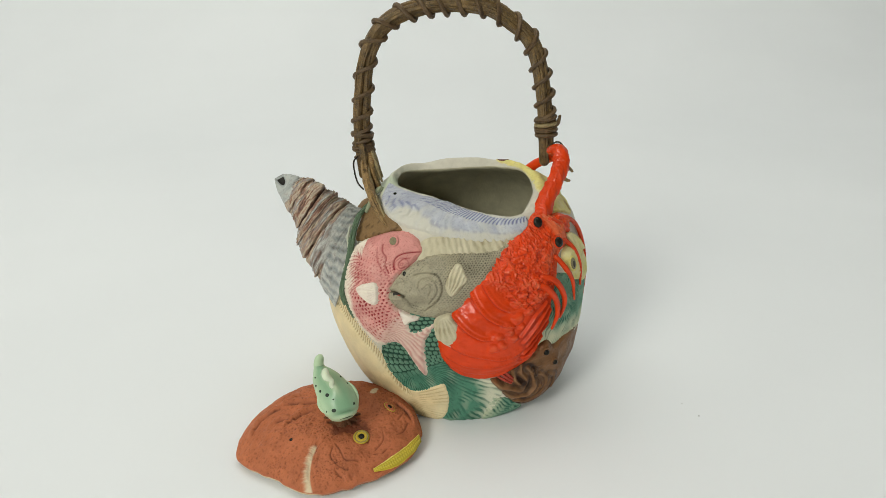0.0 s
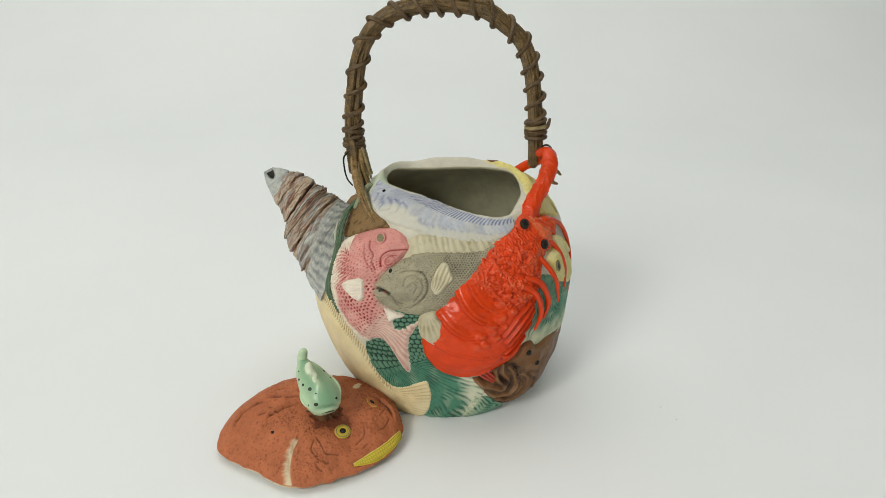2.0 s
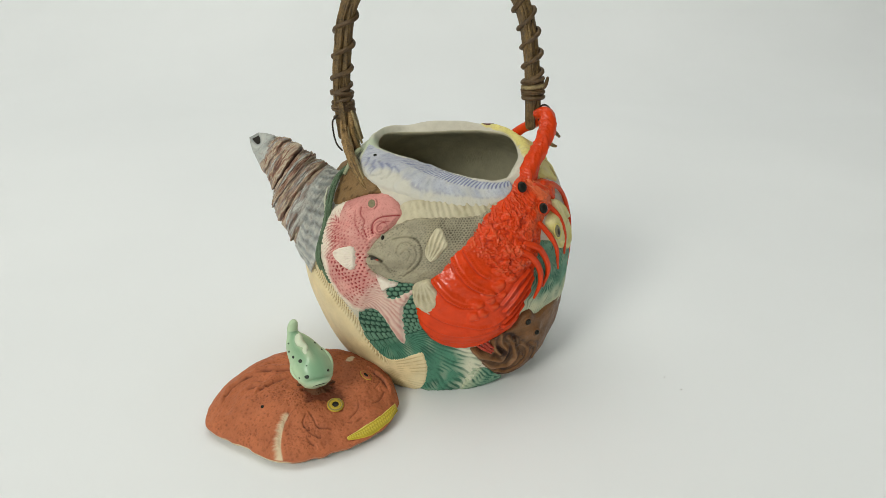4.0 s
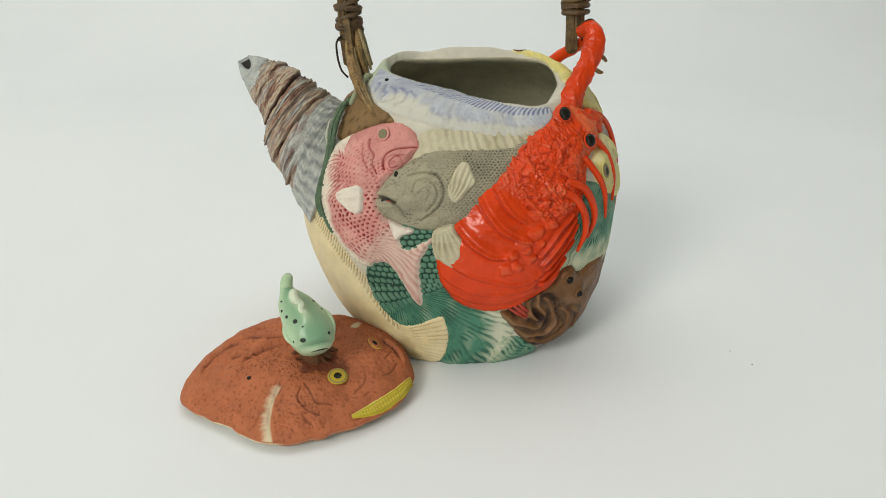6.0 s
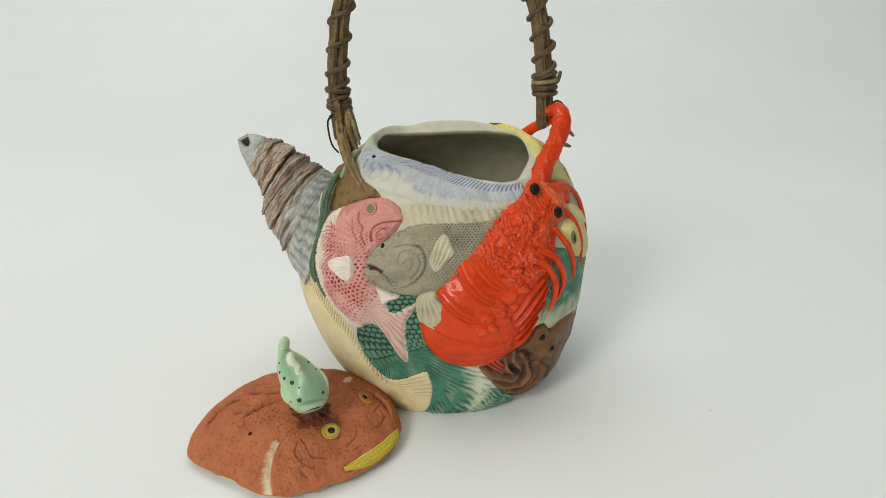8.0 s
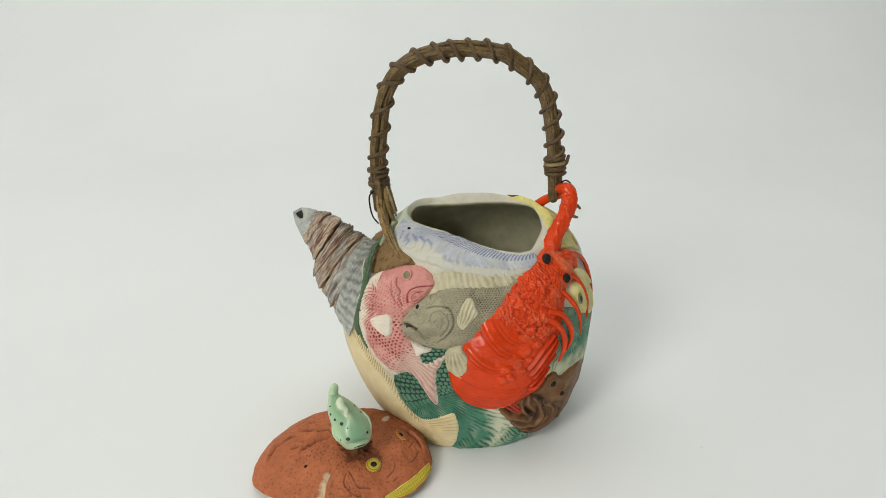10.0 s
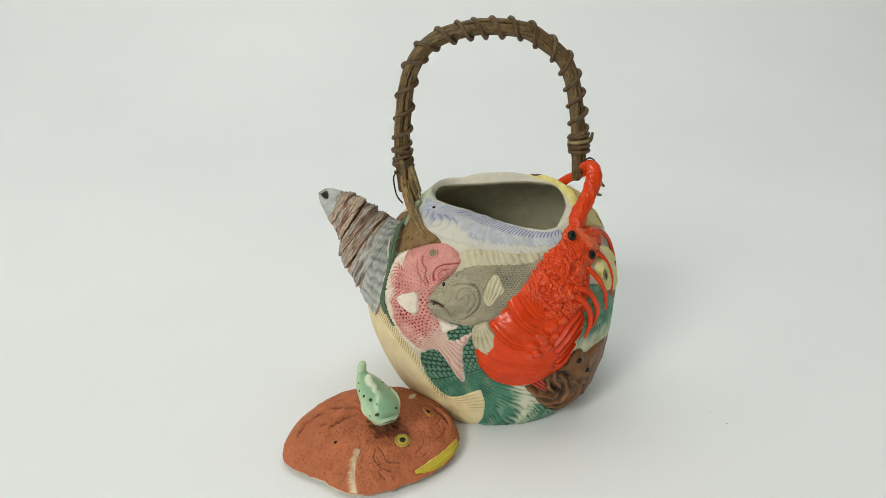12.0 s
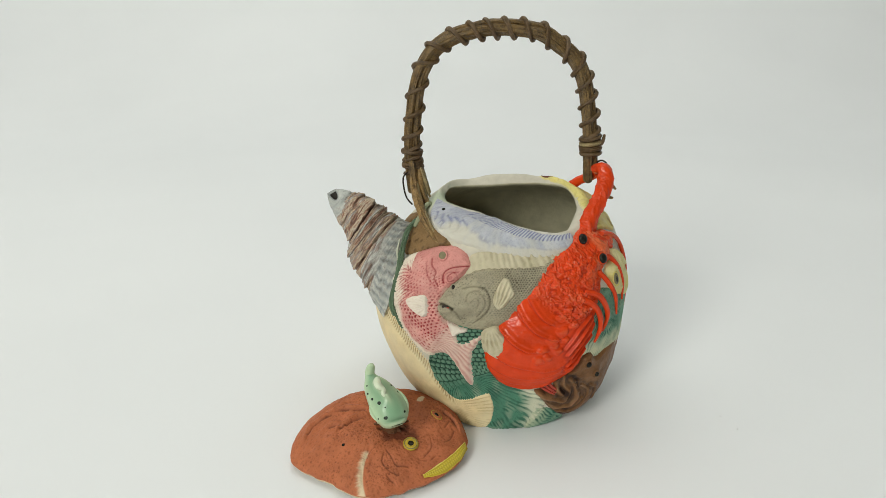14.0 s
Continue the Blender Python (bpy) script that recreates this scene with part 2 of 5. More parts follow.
def along(x, y, line):
    """For points of the plane: the way along the nearest spot of a line, the signed distance to its side."""
    line = np.asarray(line, float)
    way = np.r_[0, np.cumsum(np.hypot(*np.diff(line, axis=0).T))]
    best, u, w = np.full(x.shape, 1e9), np.zeros(x.shape), np.zeros(x.shape)
    for i in range(len(line) - 1):
        (ax, ay), (bx, by) = line[i], line[i + 1]
        lx, ly = bx - ax, by - ay
        ll = math.hypot(lx, ly) + 1e-9
        t = ((x - ax) * lx + (y - ay) * ly) / ll**2
        tc = np.clip(t, 0, 1)
        d = np.hypot(x - ax - tc * lx, y - ay - tc * ly)
        near = d < best
        best = np.where(near, d, best)
        side = (lx * (y - ay) - ly * (x - ax)) / ll
        u = np.where(near, way[i] + tc * ll, u)
        w = np.where(near, np.where(side < 0, -d, d), w)
    return u, w


def inside(x, y, loop):
    """Signed distance to a closed outline, positive inside."""
    loop = np.asarray(loop, float)
    d, odd = np.full(x.shape, 1e9), np.zeros(x.shape, bool)
    for (ax, ay), (bx, by) in zip(loop, np.roll(loop, -1, axis=0)):
        lx, ly = bx - ax, by - ay
        t = np.clip(((x - ax) * lx + (y - ay) * ly) / (lx * lx + ly * ly + 1e-12), 0, 1)
        d = np.minimum(d, np.hypot(x - ax - t * lx, y - ay - t * ly))
        cross = (ay > y) != (by > y)
        odd ^= cross & (x < (y - ay) * lx / (ly if abs(ly) > 1e-12 else 1e-12) + ax)
    return np.where(odd, d, -d)


def step(x, lo, hi):
    t = np.clip((x - lo) / (hi - lo), 0, 1)
    return t * t * (3 - 2 * t)


def tube(name, pts, radii, mat, parent=None, label="", sides=12, n=8, flat=1.0, lump=0.0, ridges=0, seed=0, up=(0.12, 0.3, 1), crag=0.0):
    """A round bar swept along a smooth line, with rounded ends; in millimetres."""
    line = spline(pts, n)
    way = np.r_[0, np.cumsum(np.linalg.norm(np.diff(line, axis=0), axis=1))]
    r = glide(np.linspace(0, way[-1], len(radii)), radii, way) if len(radii) > 1 else np.full(len(line), radii[0], float)
    tan = np.gradient(line, axis=0)
    tan /= np.linalg.norm(tan, axis=1)[:, None] + 1e-12
    side = np.cross(tan[0], up)
    if np.linalg.norm(side) < 1e-3:
        side = np.cross(tan[0], (1, 0, 0))
    sides_at = []
    for t in tan:
        side = side - t * (side @ t)
        side /= np.linalg.norm(side)
        sides_at.append(side)
    sides_at = np.array(sides_at)
    other = np.cross(tan, sides_at)
    cap0 = [(line[0] - tan[0] * r[0] * f, r[0] * g, 0) for f, g in ((0.75, 0.45), (0.4, 0.85))]
    cap1 = [(line[-1] + tan[-1] * r[-1] * f, r[-1] * g, -1) for f, g in ((0.4, 0.85), (0.75, 0.45))]
    rings = cap0 + [(p, q, i) for i, (p, q) in enumerate(zip(line, r))] + cap1
    ang = np.linspace(0, 2 * math.pi, sides, endpoint=False)
    verts, grain = [], []
    for k, (p, q, i) in enumerate(rings):
        s = way[i]
        rr = q * (1 + lump * rough2(np.cos(ang) * 2 + 7 * seed, s / 4 + np.sin(ang) * 2, 1.0, seed) + (0.08 * np.cos(ang * ridges) if ridges else 0) + (crag * np.abs(fbm(np.cos(ang) * 3.2 + seed, s / 2.2 + np.sin(ang) * 3.2, 1.0, seed + 4)) if crag else 0))
        verts.append(p + np.outer(rr * np.cos(ang), sides_at[i]) + np.outer(rr * np.sin(ang) * flat, other[i]))
        grain.append(0.5 + 0.5 * fbm(ang * 5, np.full(sides, s / 16), 1.0, seed + 2))
    v = np.concatenate(verts) / 1000
    faces = [(k * sides + j, k * sides + (j + 1) % sides, (k + 1) * sides + (j + 1) % sides, (k + 1) * sides + j) for k in range(len(rings) - 1) for j in range(sides)]
    faces += [tuple(range(sides - 1, -1, -1)), tuple(range((len(rings) - 1) * sides, len(rings) * sides))]
    zero = np.zeros(len(v))
    return solid(name, v, faces, mat, parent, label, {"grain": np.concatenate(grain), "pit": zero, "bare": zero})


def bead(name, at, size, mat, parent, label="", facing=(0, -1, 0), rings=8):
    """A flattened ball, its short axis along facing; in millimetres."""
    bm = bmesh.new()
    turn = Vector(facing).to_track_quat("Z", "Y").to_matrix().to_4x4()
    m = Matrix.Translation(Vector(at) / 1000) @ turn @ Matrix.Diagonal((size[0] / 1000, size[1] / 1000, size[2] / 1000, 1))
    bmesh.ops.create_uvsphere(bm, u_segments=14, v_segments=rings, radius=1.0, matrix=m)
    return part(name, bm, mat, parent, label)


def ring(name, at, radius, thick, mat, parent, label="", facing=(0, -1, 0), oval=1.0):
    """A flat raised ring; in millimetres."""
    turn = Vector(facing).to_track_quat("Z", "Y").to_matrix()
    a = np.linspace(0, 2 * math.pi, 24, endpoint=False)
    b = np.linspace(0, 2 * math.pi, 8, endpoint=False)
    v = [Vector(at) / 1000 + turn @ Vector(((radius + thick * math.cos(q)) * math.cos(p), (radius + thick * math.cos(q)) * math.sin(p) * oval, 0.6 * thick * math.sin(q))) / 1000 for p in a for q in b]
    f = [(i * 8 + j, (i + 1) % 24 * 8 + j, (i + 1) % 24 * 8 + (j + 1) % 8, i * 8 + (j + 1) % 8) for i in range(24) for j in range(8)]
    return solid(name, v, f, mat, parent, label)


# ---- the setting: a white paper sweep in an added plain white room ----
def sweep():
    line = [(-1.6, 0.0), (0.7, 0.0)] + [(0.7 + 0.9 * math.sin(a), 0.9 - 0.9 * math.cos(a)) for a in np.linspace(0.05, math.pi / 2, 24)] + [(1.6, 2.6)]
    ys, zs = np.array(line).T
    xs = np.linspace(-2.4, 2.4, 25)
    n = len(line)
    top = [(x, y, z) for x in xs for y, z in zip(ys, zs)]
    under = [(x, y + 0.004, z - 0.004) for x in xs for y, z in zip(ys, zs)]
    faces = []
    for i in range(len(xs) - 1):
        for j in range(n - 1):
            a, b, c, d = i * n + j, (i + 1) * n + j, (i + 1) * n + j + 1, i * n + j + 1
            faces += [(a, b, c, d), (a + len(top), d + len(top), c + len(top), b + len(top))]
    return tagged(solid("ground", top + under, faces, paper), "seamless white paper sweep under and behind the teapot", "backdrop", kind="structure")


def slab(name, lo, hi, mat, label):
    bm = bmesh.new()
    mid, size = (Vector(lo) + Vector(hi)) / 2, Vector(hi) - Vector(lo)
    bmesh.ops.create_cube(bm, size=1, matrix=Matrix.Translation(mid) @ Matrix.Diagonal((*size, 1)))
    return tagged(part(name, bm, mat), label, "wall", kind="structure")


sweep()
slab("floor", (-2.7, -2.7, -0.15), (2.7, 1.9, -0.02), plaster, "plain pale floor under the paper sweep")
# walls and ceiling stay out of view, added to close the set and bounce light
slab("wall_south", (-2.7, -2.8, -0.02), (2.7, -2.7, 2.75), plaster, "unseen white wall added to close the room and bounce light")
slab("wall_west", (-2.8, -2.7, -0.02), (-2.7, 1.9, 2.75), plaster, "unseen white wall added to close the room and bounce light")
slab("wall_east", (2.7, -2.7, -0.02), (2.8, 1.9, 2.75), plaster, "unseen white wall added to close the room and bounce light")
slab("wall_north", (-2.7, 1.9, -0.02), (2.7, 2.0, 2.75), plaster, "unseen white wall added to close the room and bounce light")
slab("ceiling", (-2.8, -2.8, 2.75), (2.8, 2.0, 2.85), plaster, "unseen white ceiling added to close the room and bounce light")

# ---- the teapot's form: rings from the foot (v = 0) over the rim (1) to the mouth (1.1), a in degrees, -90 towards the front ----
V = [0, 0.04, 0.13, 0.28, 0.45, 0.62, 0.78, 0.90, 0.97, 1.0]
HEIGHT = [0.0, 4.0, 17.0, 40.0, 66.0, 92.0, 116.0, 135.0, 147.5, 152.0]
LEANS = [0, 0, 0, 0, 0.02, 0.08, 0.16, 0.24, 0.28, 0.28]
X_LEFT = [-46.0, -53.0, -64.8, -76.8, -83.0, -80.5, -67.9, -54.3, -44.6, -40.6]
X_RIGHT = [69.5, 78.5, 92.6, 100.5, 102.8, 102.2, 97.0, 88.0, 79.0, 72.8]
Y_FRONT = [-87.5, -89.0, -89.6, -88.8, -88.1, -84.5, -77.8, -69.0, -64.0, -62.0]
Y_BACK = [44.9, 49.2, 59.2, 67.9, 70.2, 64.1, 52.0, 35.9, 19.9, 11.9]
MOUTH = [(62.5, -23), (61, -11), (54.5, -2), (41, 1), (23, 1.8), (4, 0.3), (-15, -0.4), (-25, -2.3), (-29.3, -7), (-30.5, -13.6), (-27.8, -20), (-19.5, -24.2), (-6.4, -29.3), (9, -38.3), (24, -47), (40, -53.6), (49, -52), (54.4, -45.5), (59.4, -33)]
MID = np.array([25.0, -22.0])
edge = spline(MOUTH, 12, True) - MID
bearing = np.arctan2(edge[:, 1], edge[:, 0])
turn_order = np.argsort(bearing)
bearing, reach = bearing[turn_order], np.hypot(edge[:, 0], edge[:, 1])[turn_order]


def pot(a, v, inset=0.0):
    """Points of the teapot's outer face, in millimetres."""
    a, v = np.broadcast_arrays(np.asarray(a, float), np.asarray(v, float))
    low = np.minimum(v, 1.0)
    xl, xr, yf, yb, h, k = (glide(V, q, low) for q in (X_LEFT, X_RIGHT, Y_FRONT, Y_BACK, HEIGHT, LEANS))
    c, s = np.cos(np.radians(a)), np.sin(np.radians(a))
    n = (np.abs(c) ** 2.25 + np.abs(s) ** 2.25) ** (-1 / 2.25)
    x = (xl + xr) / 2 + ((xr - xl) / 2 - inset) * c * n
    y = (yf + yb) / 2 + ((yb - yf) / 2 - inset) * s * n
    z = h + k * y
    w = np.clip((v - 1) / 0.1, 0, 1)
    th, r = np.arctan2(y - MID[1], x - MID[0]), np.hypot(x - MID[0], y - MID[1])
    r2 = r + (np.interp(th, bearing, reach, period=2 * math.pi) - r) * w
    lip = w > 0
    x, y = np.where(lip, MID[0] + r2 * np.cos(th), x), np.where(lip, MID[1] + r2 * np.sin(th), y)
    z = np.where(lip, 152 + 0.28 * y + (1.8 + 1.7 * step(y, -30, -6) * step(70 - x, 5, 45) + (0.9 + 0.7 * np.sin(x / 7.3) + 0.4 * np.sin(x / 3.9 + 1)) * step(y, -42, -8)) * np.sin(math.pi * w**0.85) - 1.5 * w**6 * (1 - 1.7 * step(y, -20, -4)), z)
    return np.stack([x, y, z], -1)


def proud(a, v, h):
    """A point h millimetres above the face, and the way out of it."""
    p = pot(a, v)
    n = np.cross(pot(np.asarray(a) + 0.4, v) - pot(np.asarray(a) - 0.4, v), pot(a, np.asarray(v) + 0.004) - pot(a, np.asarray(v) - 0.004))
    n /= np.linalg.norm(n, axis=-1, keepdims=True) + 1e-12
    return p + n * np.asarray(h)[..., None], n


DEG, TALL = 1.5, 155.0


def flat(pairs):
    """(degrees, hundredths of v) to millimetres on the unrolled face."""
    return [(a * DEG, v / 100 * TALL) for a, v in pairs]


def relief(name, pairs, thick, detail, mat, parent, label="", soft=2.2, cell=0.6, smooth_n=5, base=0.0):
    """A raised form on the face: an outline on the unrolled face, and detail(x, y, d) giving height, pit and bare."""
    loop = spline(flat(pairs), smooth_n, True)
    lo, hi = loop.min(0) - 3, loop.max(0) + 3
    hi[1] = min(hi[1], 1.1 * TALL)
    lo[1] = max(lo[1], 0.2)
    nx, ny = int((hi[0] - lo[0]) / cell) + 2, int((hi[1] - lo[1]) / cell) + 2
    gx, gy = np.meshgrid(np.linspace(lo[0], hi[0], nx), np.linspace(lo[1], hi[1], ny), indexing="ij")
    d = inside(gx, gy, loop) + 0.25 * rough2(gx, gy, 3.0, 9)
    h, pit, bare = detail(gx, gy, d)
    z = base + thick * step(d, -0.3, soft) + h * step(d, 0, 1.5) - 2.6 * step(-d, -0.2, 1.2)
    p, _ = proud(gx / DEG, gy / TALL, z)
    keep = d > -1.9
    cells = keep[:-1, :-1] & keep[1:, :-1] & keep[1:, 1:] & keep[:-1, 1:]
    idx = np.arange(nx * ny).reshape(nx, ny)
    quads = np.stack([idx[:-1, :-1], idx[1:, :-1], idx[1:, 1:], idx[:-1, 1:]], -1)[cells]
    used, flatq = np.unique(quads, return_inverse=True)
    one = np.ones_like(d)
    return solid(name, p.reshape(-1, 3)[used] / 1000, flatq.reshape(-1, 4), mat, parent, label,
                 {"pit": np.clip(pit * one, 0, 1).ravel()[used], "bare": np.clip(bare * one, 0, 1).ravel()[used]})


def groove(x, y, pairs, wide, deep):
    """A carved line: its depth (negative) and its stain."""
    u, w = along(x, y, spline(flat(pairs), 5))
    k = np.exp(-((w / wide) ** 2))
    return -deep * k, k


def scales(u, w, size):
    """Overlapping scales: height 0 to 1 and the stain in their gaps."""
    row = np.floor(u / size)
    across = w / size + 0.5 * (row % 2)
    fu, fw = u / size - row - 0.5, across - np.floor(across) - 0.5
    r = (np.abs(fu) ** 3 + np.abs(fw) ** 3) ** (1 / 3)
    h = step(0.52 - r, 0, 0.2) * (0.75 - 0.5 * fu)
    return h, step(r, 0.36, 0.48)


def rays(u, w, pitch):
    s = 0.5 + 0.5 * np.cos(2 * math.pi * w / pitch)
    return s


teapot = thing("teapot", "white ceramic teapot with painted relief fish and lobster, lid off", "teapot")

# the pot: outer face, lip, inner face
A = np.linspace(-180, 180, 240, endpoint=False)
rows = []
for v in np.r_[np.linspace(0, 1, 110), np.linspace(1.005, 1.1, 16)]:
    lumps = 0.5 * fbm(np.cos(np.radians(A)) * 60 + v * 20, np.sin(np.radians(A)) * 60 + v * 150, 22, 4) * min(1, v * 12)
    rows.append(proud(A, np.full(A.shape, v), lumps)[0])
mouth_ring = rows[-1]
for k, (shrink, drop) in enumerate(((1.005, 0.9), (1.05, 2.2), (1.14, 3.6))):
    q = mouth_ring.copy()
    q[:, :2] = MID + (q[:, :2] - MID) * shrink
    q[:, 2] -= drop
    rows.append(q)
for v in np.linspace(0.95, 0.06, 30):
    q = pot(A, np.full(A.shape, v), 7.0)
    q[:, 2] = np.maximum(q[:, 2] - 3, 6) + 0.4 * fbm(A * 1.2, v * 120 + 0 * A, 18, 6)
    rows.append(q)
n_out = 110 + 16 - 2
R = len(rows)
verts = np.concatenate(rows) / 1000
N = len(A)
faces = [(k * N + j, k * N + (j + 1) % N, (k + 1) * N + (j + 1) % N, (k + 1) * N + j) for k in range(R - 1) for j in range(N)]
faces += [tuple(range(N - 1, -1, -1)), tuple(range((R - 1) * N, R * N))]
zero = np.zeros(len(verts))
aw, vw = np.tile(np.mod(A, 360) - 360, R), np.repeat(np.r_[np.linspace(0, 1, 110), np.linspace(1.005, 1.1, 16), np.full(R - 126, 0.5)], N)
sage = 0.75 * np.exp(-(((aw + 196) / 22) ** 2)) * step(vw, 0.93, 1.0) * (0.7 + 0.4 * fbm(aw, vw * 150, 9, 2))
pot_body = solid("pot_body", verts, faces, clay, teapot, "rounded off-white bisque pot with an open almond-shaped mouth", {"pit": np.clip(sage, 0, 1), "bare": zero})
pot_body.data.materials.append(inner.m)
for k, p in enumerate(pot_body.data.polygons):
    p.material_index = 1 if p.index >= n_out * N + N and p.index != len(faces) - 2 else 0


# cream flatfish with a fringe fin and a fan tail
FLAT_AXIS = spline(flat([(-172, 44), (-152, 32), (-132, 20), (-118, 12), (-98, 12)]), 6)


def flatfish_detail(x, y, d):
    u, w = along(x, y, FLAT_AXIS)
    end = 118.0
    tail = step(u, end - 26, end - 18)
    fringe = step(7.0 - d, 0, 1.2) * (1 - tail) * (w > 0)
    r = step(rays(u, u + 0.35 * (5.5 - d) + 0.4 * rough2(x, y, 5, 4), 2.0), 0.2, 0.9)
    fan = rays(u, np.degrees(np.arctan2(w, u - end + 42)), 3.4)
    h = 1.2 * step(d, 3, 14) * (1 - tail) - 0.9 * fringe * r - 0.2 * tail * fan - 0.9 * fringe
    return h, 0.75 * fringe * r + 0.3 * step(fbm(x, y, 16, 91), 0.0, 0.8) * step(u, end - 60, end - 20) * (1 - fringe) + 0.4 * tail * step(fan, 0.6, 1) * step(rough2(x, y, 5, 6), -0.5, 0.6), 0.35 * step(fbm(x, y, 20, 2), -0.2, 0.8) + 0.5 * fringe * (1 - r) + 0.6 * step(1.6 - d, 0, 1.2) * tail


relief("flatfish", [(-146, 54.5), (-136.8, 49), (-129.2, 40.8), (-123.5, 34.2), (-119.8, 25.8), (-116, 19.2), (-109.8, 19), (-99, 23.5), (-97.2, 14.8), (-99.5, 6.2), (-105.8, 0.6), (-119, 0.6), (-128, 4), (-147, 5), (-165, 10), (-180, 22), (-188, 40), (-178, 55), (-160, 60)],
       1.8, flatfish_detail, cream, teapot, "cream flatfish relief with a ribbed fringe fin and fan tail", soft=2.4, cell=0.45)

# green scaled fish
GREEN_AXIS = spline(flat([(-112, 62), (-109, 45), (-106, 30), (-92, 14), (-84, 2)]), 6)


def green_detail(x, y, d):
    u, w = along(x, y, GREEN_AXIS)
    sc, gap = scales(u + 0.5 * rough2(x, y, 8, 1), w + 0.5 * rough2(x, y, 8, 2), 3.5)
    tail = step(u, 46, 54)
    fan = np.degrees(np.arctan2(y - 0.36 * TALL, x + 116 * DEG)) + 1.6 * rough2(x, y, 9, 3)
    st = step(rays(u, fan + 2.4 * rough2(x, y, 14, 51), 3.4) * (0.75 + 0.6 * rough2(x, y, 5, 8)) + 0.3 * rough2(fan * 1.3, u * 0.12, 1.0, 52), 0.3, 0.95)
    h = (1.5 * sc - 0.6) * (1 - tail) - 0.35 * st * tail + 0.2 * fbm(x, y, 4, 2)
    pit = gap * (1 - tail) * 0.9 + tail * st * (0.3 + 0.3 * step(70 - u, 0, 18)) + 0.2 * tail * step(fbm(x, y, 9, 53), 0, 0.8)
    bare = np.maximum(tail * np.clip(-0.05 + step(x / DEG + 0.12 * y, -85, -74) * 1.0 - 0.5 * st + 0.3 * rough2(x, y, 7, 2), 0, 1), 0.12 * sc * (1 - tail))
    return h, pit, bare


relief("green_fish", [(-123, 40), (-113, 60), (-100, 60), (-96, 33.8), (-88, 26), (-76, 26), (-72.5, 16.5), (-78, 2), (-84, 0.4), (-102, 0.4), (-110.5, 14), (-119.5, 19), (-124, 28.5)],
       1.1, green_detail, green, teapot, "dark green fish relief with raised scales and streaked tail", soft=1.6, cell=0.42)


def streaks(axis, pitch, fade, depth=0.4):
    line = spline(flat(axis), 5)

    def detail(x, y, d):
        u, w = along(x, y, line)
        st = step(rays(u, w + 1.6 * rough2(x, y, 6, 5) + 0.25 * u, pitch) * (0.75 + 0.5 * rough2(x, y, 4, 7)), 0.25, 0.95)
        return -depth * st, 0.85 * st, np.clip(step(u, *fade) + 0.3 * rough2(x, y, 5, 3) - 0.4 * st, 0, 1)

    return detail


relief("tail_fin", [(-78, 14), (-69, 13), (-52, 3), (-56, 0.4), (-66, 0.4), (-79, 1.5)], 1.2, streaks([(-60, 3), (-80, 8)], 2.4, (14, 34)), teal, teapot, "teal streaked tail fin relief near the foot", soft=1.2)

# brown saddle under the handle
# the holes have no depth, their dark is put into the colour
relief("brown_saddle", [(-157, 81.5), (-168.8, 80.5), (-192, 83.5), (-186, 93), (-169.8, 97), (-143.5, 97.6), (-131.2, 95.5), (-136.5, 92.8), (-145.8, 87.5)], 2.2,
       lambda x, y, d: (0.35 * fbm(x, y, 6, 3), 0.5 * step(dots(x, y, 7, 2), 0.25, 0.1), 0 * x), brown, teapot, "brown painted saddle with dark dots for small holes under the handle")

# pink fish
PINK_AXIS = spline(flat([(-115, 91), (-129, 88.8), (-133.2, 79.5), (-130.3, 66.2), (-122.2, 51.2), (-113.2, 45), (-105.8, 27)]), 6)


